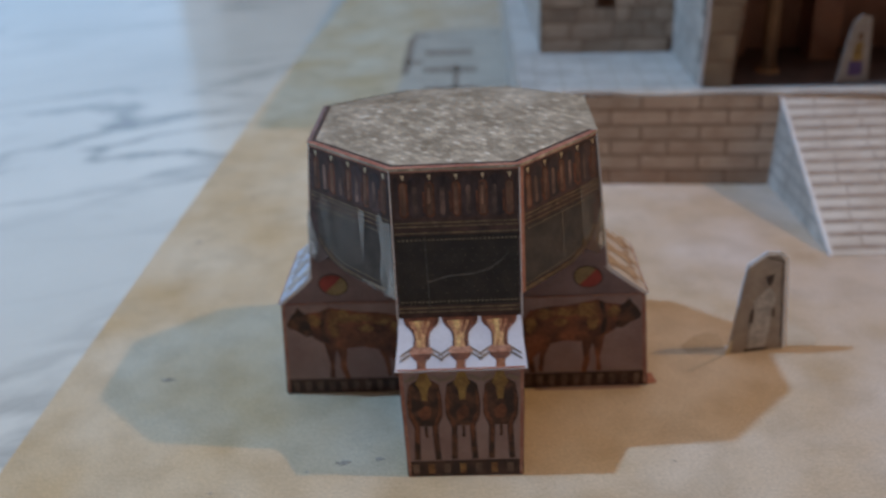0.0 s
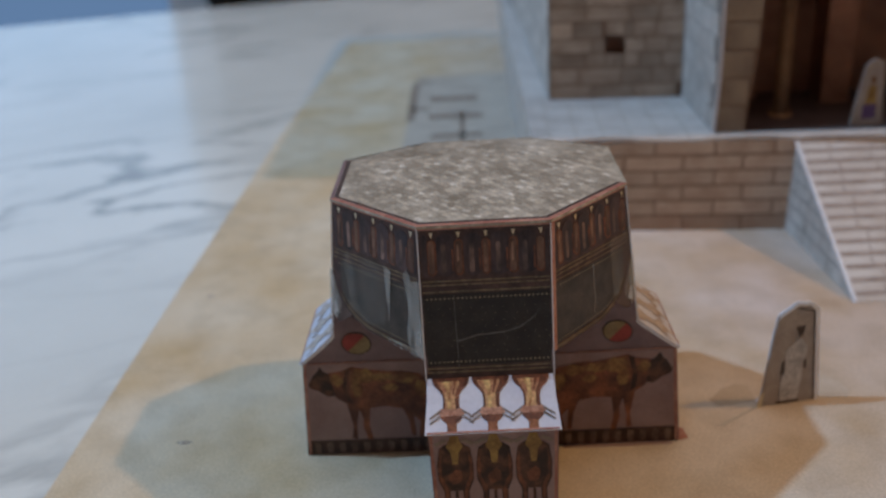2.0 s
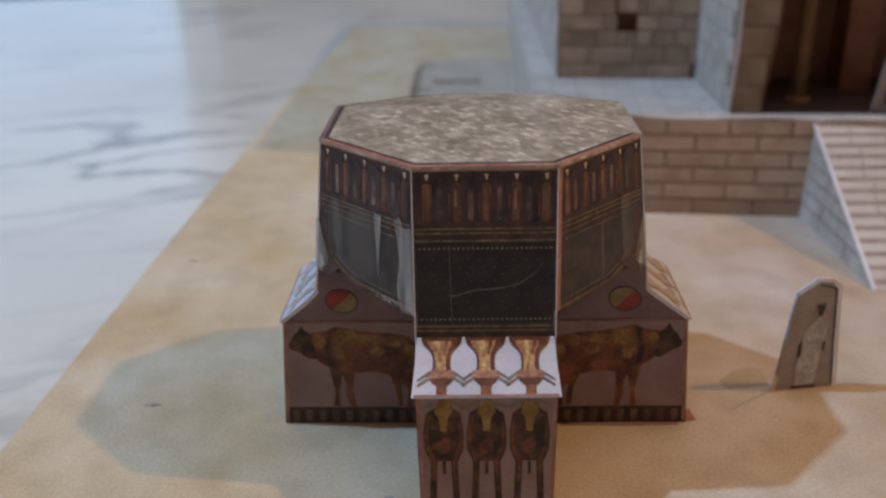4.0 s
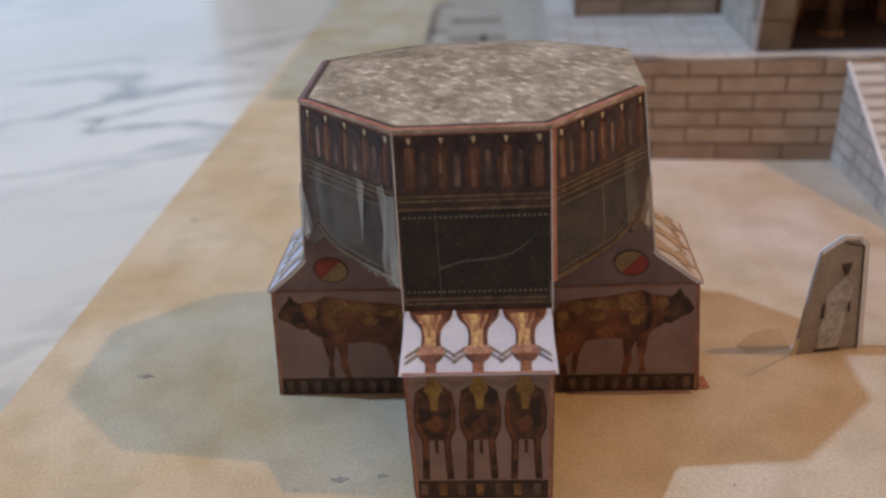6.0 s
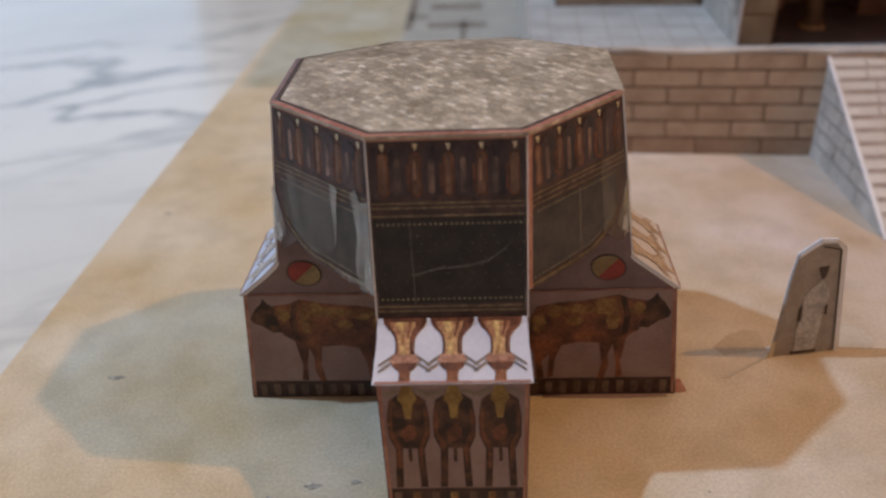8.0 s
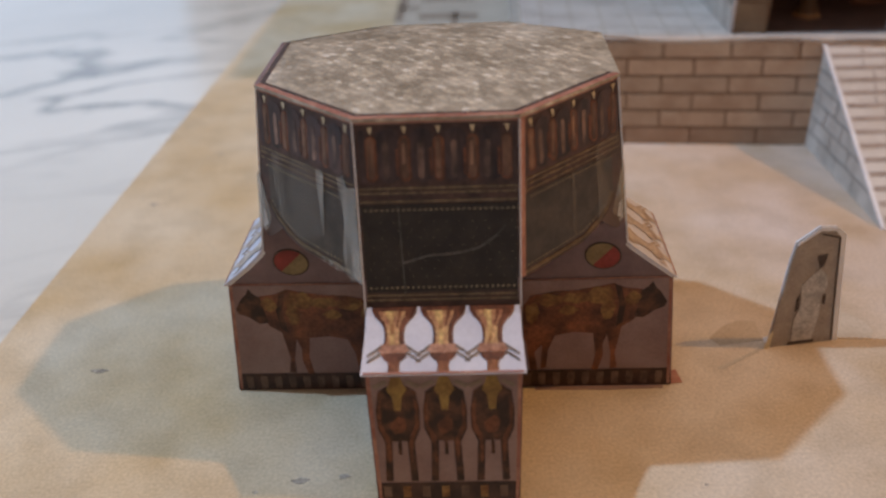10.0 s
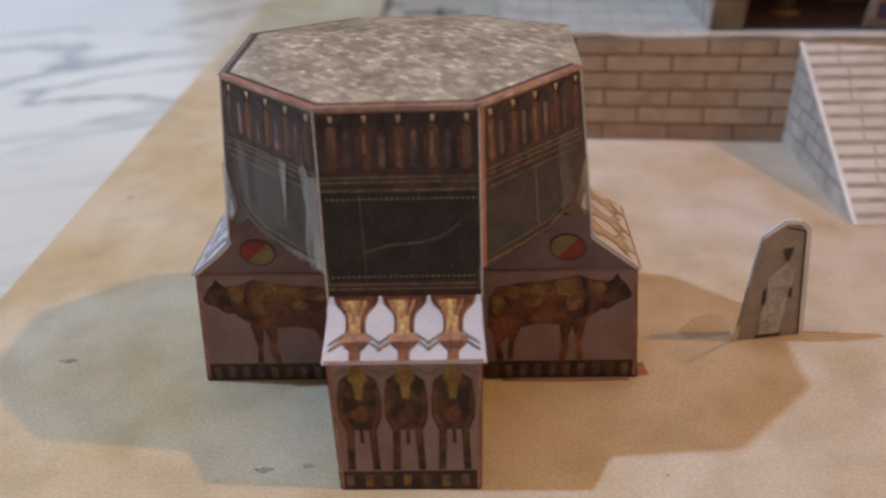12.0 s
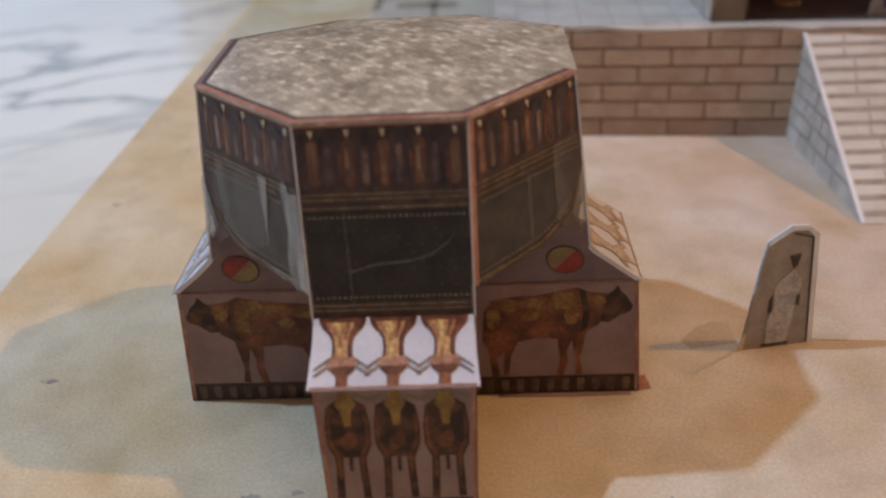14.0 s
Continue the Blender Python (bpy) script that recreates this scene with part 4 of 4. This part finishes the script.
# ---- the stair ramp ----
ramp = thing("stair_ramp", (10.63, 5.04, 0), "pale paper ramp printed with steps, brick-printed sides", "paper model", turn=-0.6)
RW, RL, RH = 9.0, 6.0, 2.98
up_dir = Vector((0, RL, RH)).normalized()
rp = Plane((0, 0, 0), (1, 0, 0), up_dir, Vector((0, -RH, RL)))
SL = math.hypot(RL, RH)
part("slope", rp.sheet([(0, 0), (RW, 0), (RW, SL), (0.0, SL)], 0.02, 0.05), "step", ramp, "pale printed steps")
side_card = part("side_wall", solid([(0, 0, 0), (-0.24, RL - 0.3, 0), (0.04, RL, RH)], (0.05, 0, 0)), "stone_pale", ramp, "pale brick-printed side")
part("side_wall", solid([(RW, 0, 0), (RW, RL, 0), (RW, RL, RH)], (-0.05, 0, 0)), "stone_pale", ramp)
part("cut_edge", rp.sheet([(-0.03, 0), (0.06, 0), (0.06, SL), (-0.03, SL)], 0.035, 0.05), "white", ramp, "bare white paper edge")
N = 14
for i in range(N):
    v = 0.28 + (SL - 0.35) * i / (N - 1)
    part("step_line", rp.ink(strip(0.10, RW, v - 0.07, v + 0.10), 0.03), "step_line", ramp)
    for j in range(7):
        u = 1.0 + 1.3 * j + 0.1 * math.sin(i * 2.1 + j)
        part("step_joint", rp.ink(strip(u, u + 0.045, v + 0.07, v + 0.36 if i < N - 1 else v + 0.1), 0.032), "step_line", ramp)
sn = Vector((-1, -0.04, 0.09)).normalized()
sp = Plane((-0.012, 0, 0), (-0.04, 1, 0), (0.085, 0, 1), sn)
# level courses, with staggered upright joints between them
for i in range(6):
    z0 = 0.46 * i
    y_back = lambda z: RL - 0.32 + 0.3 * z / RH
    y_front = lambda z: (z + 0.06) * RL / RH
    if i:
        part("side_joint", sp.ink([(y_front(z0), z0), (y_back(z0), z0), (y_back(z0), z0 + 0.045), (y_front(z0 + 0.045), z0 + 0.045)], 0.008), "joint_grey", side_card)
    y = y_back(z0) - (0.5 if i % 2 else 1.1)
    while y > y_front(z0 + 0.46) + 0.1:
        part("side_joint", sp.ink([(y, z0 + 0.05), (y + 0.035, z0 + 0.05), (y + 0.05, z0 + 0.45), (y + 0.015, z0 + 0.45)], 0.008), "joint_grey", side_card)
        y -= 1.25

# ---- the temple behind ----
temple = thing("paper_temple", (*loc(0, 1.2), ZT), "tall paper temple with block-printed tower, recess and dark doorway", "paper model", turn=TH)
tz = 10.3


def tower_wall(name, p0, p1, z1, material, off, label=""):
    return part(name, solid([(p0[0], p0[1], 0), (p1[0], p1[1], 0), (p1[0], p1[1], z1), (p0[0], p0[1], z1)], off), material, temple, label)


TFL, TFR = (-5.58, 5.08), (-0.40, 5.03)
# tower front with a through opening
wz0, wz1, wu0, wu1 = 1.78, 2.46, -3.40, -2.68
bk = "mortar"
for (u0, u1, z0, z1) in ((TFL[0], wu0, 0, tz), (wu1, TFR[0], 0, tz), (wu0, wu1, 0, wz0), (wu0, wu1, wz1, tz)):
    part("tower_front", box(u0, u1, 5.05, 5.15, z0, z1), bk, temple)
part("window_recess", box(wu0 - 0.2, wu1 + 0.2, 5.5, 5.55, wz0 - 0.2, wz1 + 0.2), "inside", temple, "dark small window")
back = tuple((temple.matrix_world.inverted() @ (Vector((2.95, 47.5, ZT)) * CM)) / CM)
left_face = tower_wall("tower_side", TFL, back[:2], tz, "joint_grey", (0.1, 0, 0), "pale stone-printed side")
inner_face = tower_wall("recess_side", TFR, (0.0, 0.0), tz, "joint_grey", (0.08, 0, 0), "pale stone-printed side of the recess")
part("pier_front", solid([(0.0, 0, 0), (1.05, 0, 0), (1.12, 0, 1.0), (1.28, 0, 2.2), (1.36, 0, 3.5), (1.36, 0, tz), (0.12, 0, tz), (0.10, 0, 2.0)], (0, 0.08, 0)), bk, temple)
part("cut_edge", solid([(-0.03, -0.03, 0), (0.05, -0.03, 0), (0.15, -0.03, 2.0), (0.17, -0.03, tz), (0.09, -0.03, tz), (0.07, -0.03, 2.0)], (0, 0.03, 0)), "white", temple, "bare white paper edge")
part("pier_side", box(0.96, 1.03, 0.08, 5.2, 0, tz), "inside", temple)
part("doorway_back", box(1.0, 9.5, 5.2, 5.3, 0, tz), "inside", temple, "dark brown inner wall")
part("doorway_floor", box(1.03, 9.5, 0.06, 5.2, 0.012, 0.03), "dark_flap", temple, "dark inner floor")
part("doorway_pillar", box(1.9, 2.2, 4.2, 5.1, 0.03, tz), "inside", temple)
part("doorway_pillar", box(4.4, 5.4, 3.4, 5.1, 0.03, tz), "inside", temple)
part("doorway_side", box(9.4, 9.5, 0.06, 5.2, 0, tz), "inside", temple)
part("far_side", box(9.5, 9.6, 0, 30, 0, tz), "stone_pale", temple)
part("rear_wall", solid([(back[0], back[1], 0), (9.5, 36, 0), (9.5, 36, tz), (back[0], back[1], tz)], (0, 0.1, 0)), "stone", temple)
part("roof", solid([(-5.58, 5.08, tz), (-0.4, 5.03, tz), (0, 0, tz), (9.55, 0, tz), (9.55, 36, tz), (back[0], back[1], tz)], (0, 0, 0.1)), "stone_pale", temple)


def turned(points, n=20, centre=(0, 0)):
    bm = bmesh.new()
    rings = [[bm.verts.new((centre[0] + r * math.cos(6.2832 * i / n), centre[1] + r * math.sin(6.2832 * i / n), z)) for i in range(n)] for r, z in points]
    for a, b in zip(rings[:-1], rings[1:]):
        for i in range(n):
            f = bm.faces.new((a[i], a[(i + 1) % n], b[(i + 1) % n], b[i]))
            f.smooth = True
    bm.faces.new(rings[0][::-1])
    bm.faces.new(rings[-1])
    return bm


col = part("column", turned([(0.36, 0.02), (0.36, 0.18), (0.30, 0.24), (0.27, 0.5), (0.25, tz)], centre=(2.62, 1.9)), "column", temple, "round brown printed column")
# the bright orange puts a warm glow at the column's foot into colour
part("column_base", turned([(0.42, 0.015), (0.42, 0.10), (0.38, 0.14)], centre=(2.62, 1.9)), "orange", col)

# upright card on the terrace
fig2, pl2, card2 = standee("standing_figure_card", (12.8, 11.9, ZT), 4.0,
                           [(0, 0), (0.25, 1.6), (0.36, 2.1), (0.62, 2.3), (0.95, 2.2), (1.1, 0)], "pale upright paper cut-out with a purple and yellow shape")
part("printed_shape", pl2.ink([(0.35, 0.25), (0.85, 0.25), (0.82, 0.75), (0.36, 0.75)], 0.012), "purple", fig2, "purple printed shape")
part("printed_shape", pl2.ink([(0.42, 0.75), (0.82, 0.75), (0.75, 1.4), (0.5, 1.4)], 0.012), "ochre", fig2, "ochre printed shape")
part("printed_shape", pl2.ink(blob(0.63, 1.58, 0.1, 0.14, 10, 0.05, 3), 0.012), "column", fig2)

# ---- bricks and blocks, each a thin raised card ----
tilt = math.atan2(BAT, ZT)
BW, BH = 1.97, ZT / 6.0


def brick_mesh(name, w, h, material):
    bm = box(-w / 2, w / 2, -0.012, 0.012, -h / 2, h / 2)
    for v in bm.verts:
        v.co *= CM
    me = bpy.data.meshes.new(name)
    bm.to_mesh(me)
    bm.free()
    me.materials.append(M[material])
    return me


SHARED = {}


def brick(parent, w, h, m, material, name="brick"):
    key = (round(w, 2), round(h, 2), material)
    if key not in SHARED:
        SHARED[key] = brick_mesh(name, w, h, material)
    ob = new(name, SHARED[key])
    ob.parent = parent
    ob.matrix_local = m
    return ob


for row in range(6):
    z = (row + 0.5) * BH
    for i in range(6):
        u = (-5.95 + BW / 2 if row % 2 else -6.0 + BW) + i * BW
        u0, u1 = max(u - BW / 2 + 0.03, -6.1), u + BW / 2 - 0.03
        m = Matrix.Translation(Vector(((u0 + u1) / 2, BAT * z / ZT - 0.008, z)) * CM) @ Matrix.Rotation(-tilt, 4, "X")
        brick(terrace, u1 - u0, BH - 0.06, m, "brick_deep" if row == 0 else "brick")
rng = random.Random(11)
z = 0.0
row = 0
while z < 4.9:
    h = (0.56, 0.66, 0.60)[row % 3]
    u = TFL[0] + 0.02
    while u < TFR[0] - 0.05:
        w = min(rng.choice((0.9, 1.15, 1.4, 1.65)), TFR[0] - 0.02 - u)
        a, b, c, d = u, u + w, z, z + h
        u = b
        if w < 0.2:
            continue
        if a < wu1 and b > wu0 and c < wz1 and d > wz0:
            # cut round the opening
            if wu0 - a > 0.15:
                brick(temple, wu0 - a - 0.05, h - 0.06, Matrix.Translation(Vector(((a + wu0) / 2, 5.04, (c + d) / 2)) * CM), "stone", "block")
            e0, e1 = max(a, wu0), min(b, wu1)
            for q0, q1 in ((c, wz0), (wz1, d)):
                if q1 - q0 > 0.12 and e1 - e0 > 0.1:
                    brick(temple, e1 - e0 - 0.03, q1 - q0 - 0.06, Matrix.Translation(Vector(((e0 + e1) / 2, 5.04, (q0 + q1) / 2)) * CM), "stone", "block")
            if b - wu1 > 0.15:
                brick(temple, b - wu1 - 0.05, h - 0.06, Matrix.Translation(Vector(((b + wu1) / 2, 5.04, (c + d) / 2)) * CM), "stone", "block")
            continue
        brick(temple, w - 0.05, h - 0.06, Matrix.Translation(Vector(((a + b) / 2, 5.04, (c + d) / 2)) * CM), "stone", "block")
    z += h
    row += 1
for i in range(6):
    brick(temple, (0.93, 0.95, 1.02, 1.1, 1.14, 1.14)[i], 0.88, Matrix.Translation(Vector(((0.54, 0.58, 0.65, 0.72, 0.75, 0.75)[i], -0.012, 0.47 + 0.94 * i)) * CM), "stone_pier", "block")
# the pale sides: blocks on the recess and along the tower
tv = Vector((back[0] - TFL[0], back[1] - TFL[1], 0))
tang = math.atan2(tv.y, tv.x)
for row in range(6):
    for i in range(14):
        q0 = (i + 0.5 * (row % 2)) * 1.6
        p = Vector((TFL[0], TFL[1], 0)) + tv.normalized() * (q0 + 0.8)
        brick(temple, 1.55, 0.75, Matrix.Translation((p + Vector((-0.012, 0, 0.42 + 0.8 * row))) * CM) @ Matrix.Rotation(tang, 4, "Z"), "stone_pale", "block")
dv = Vector((TFR[0], TFR[1], 0))
ang = math.atan2(TFR[1], TFR[0])
for row in range(6):
    for i in range(5):
        q0, q1 = (i + 0.5 * (row % 2)) * 1.02, min((i + 1 + 0.5 * (row % 2)) * 1.02, dv.length)
        if q1 - q0 < 0.2:
            continue
        p = dv.normalized() * ((q0 + q1) / 2)
        m = Matrix.Translation((p + Vector((-0.012, 0, 0.42 + 0.8 * row))) * CM) @ Matrix.Rotation(ang, 4, "Z")
        brick(temple, q1 - q0 - 0.05, 0.75, m, "stone_pale", "block")
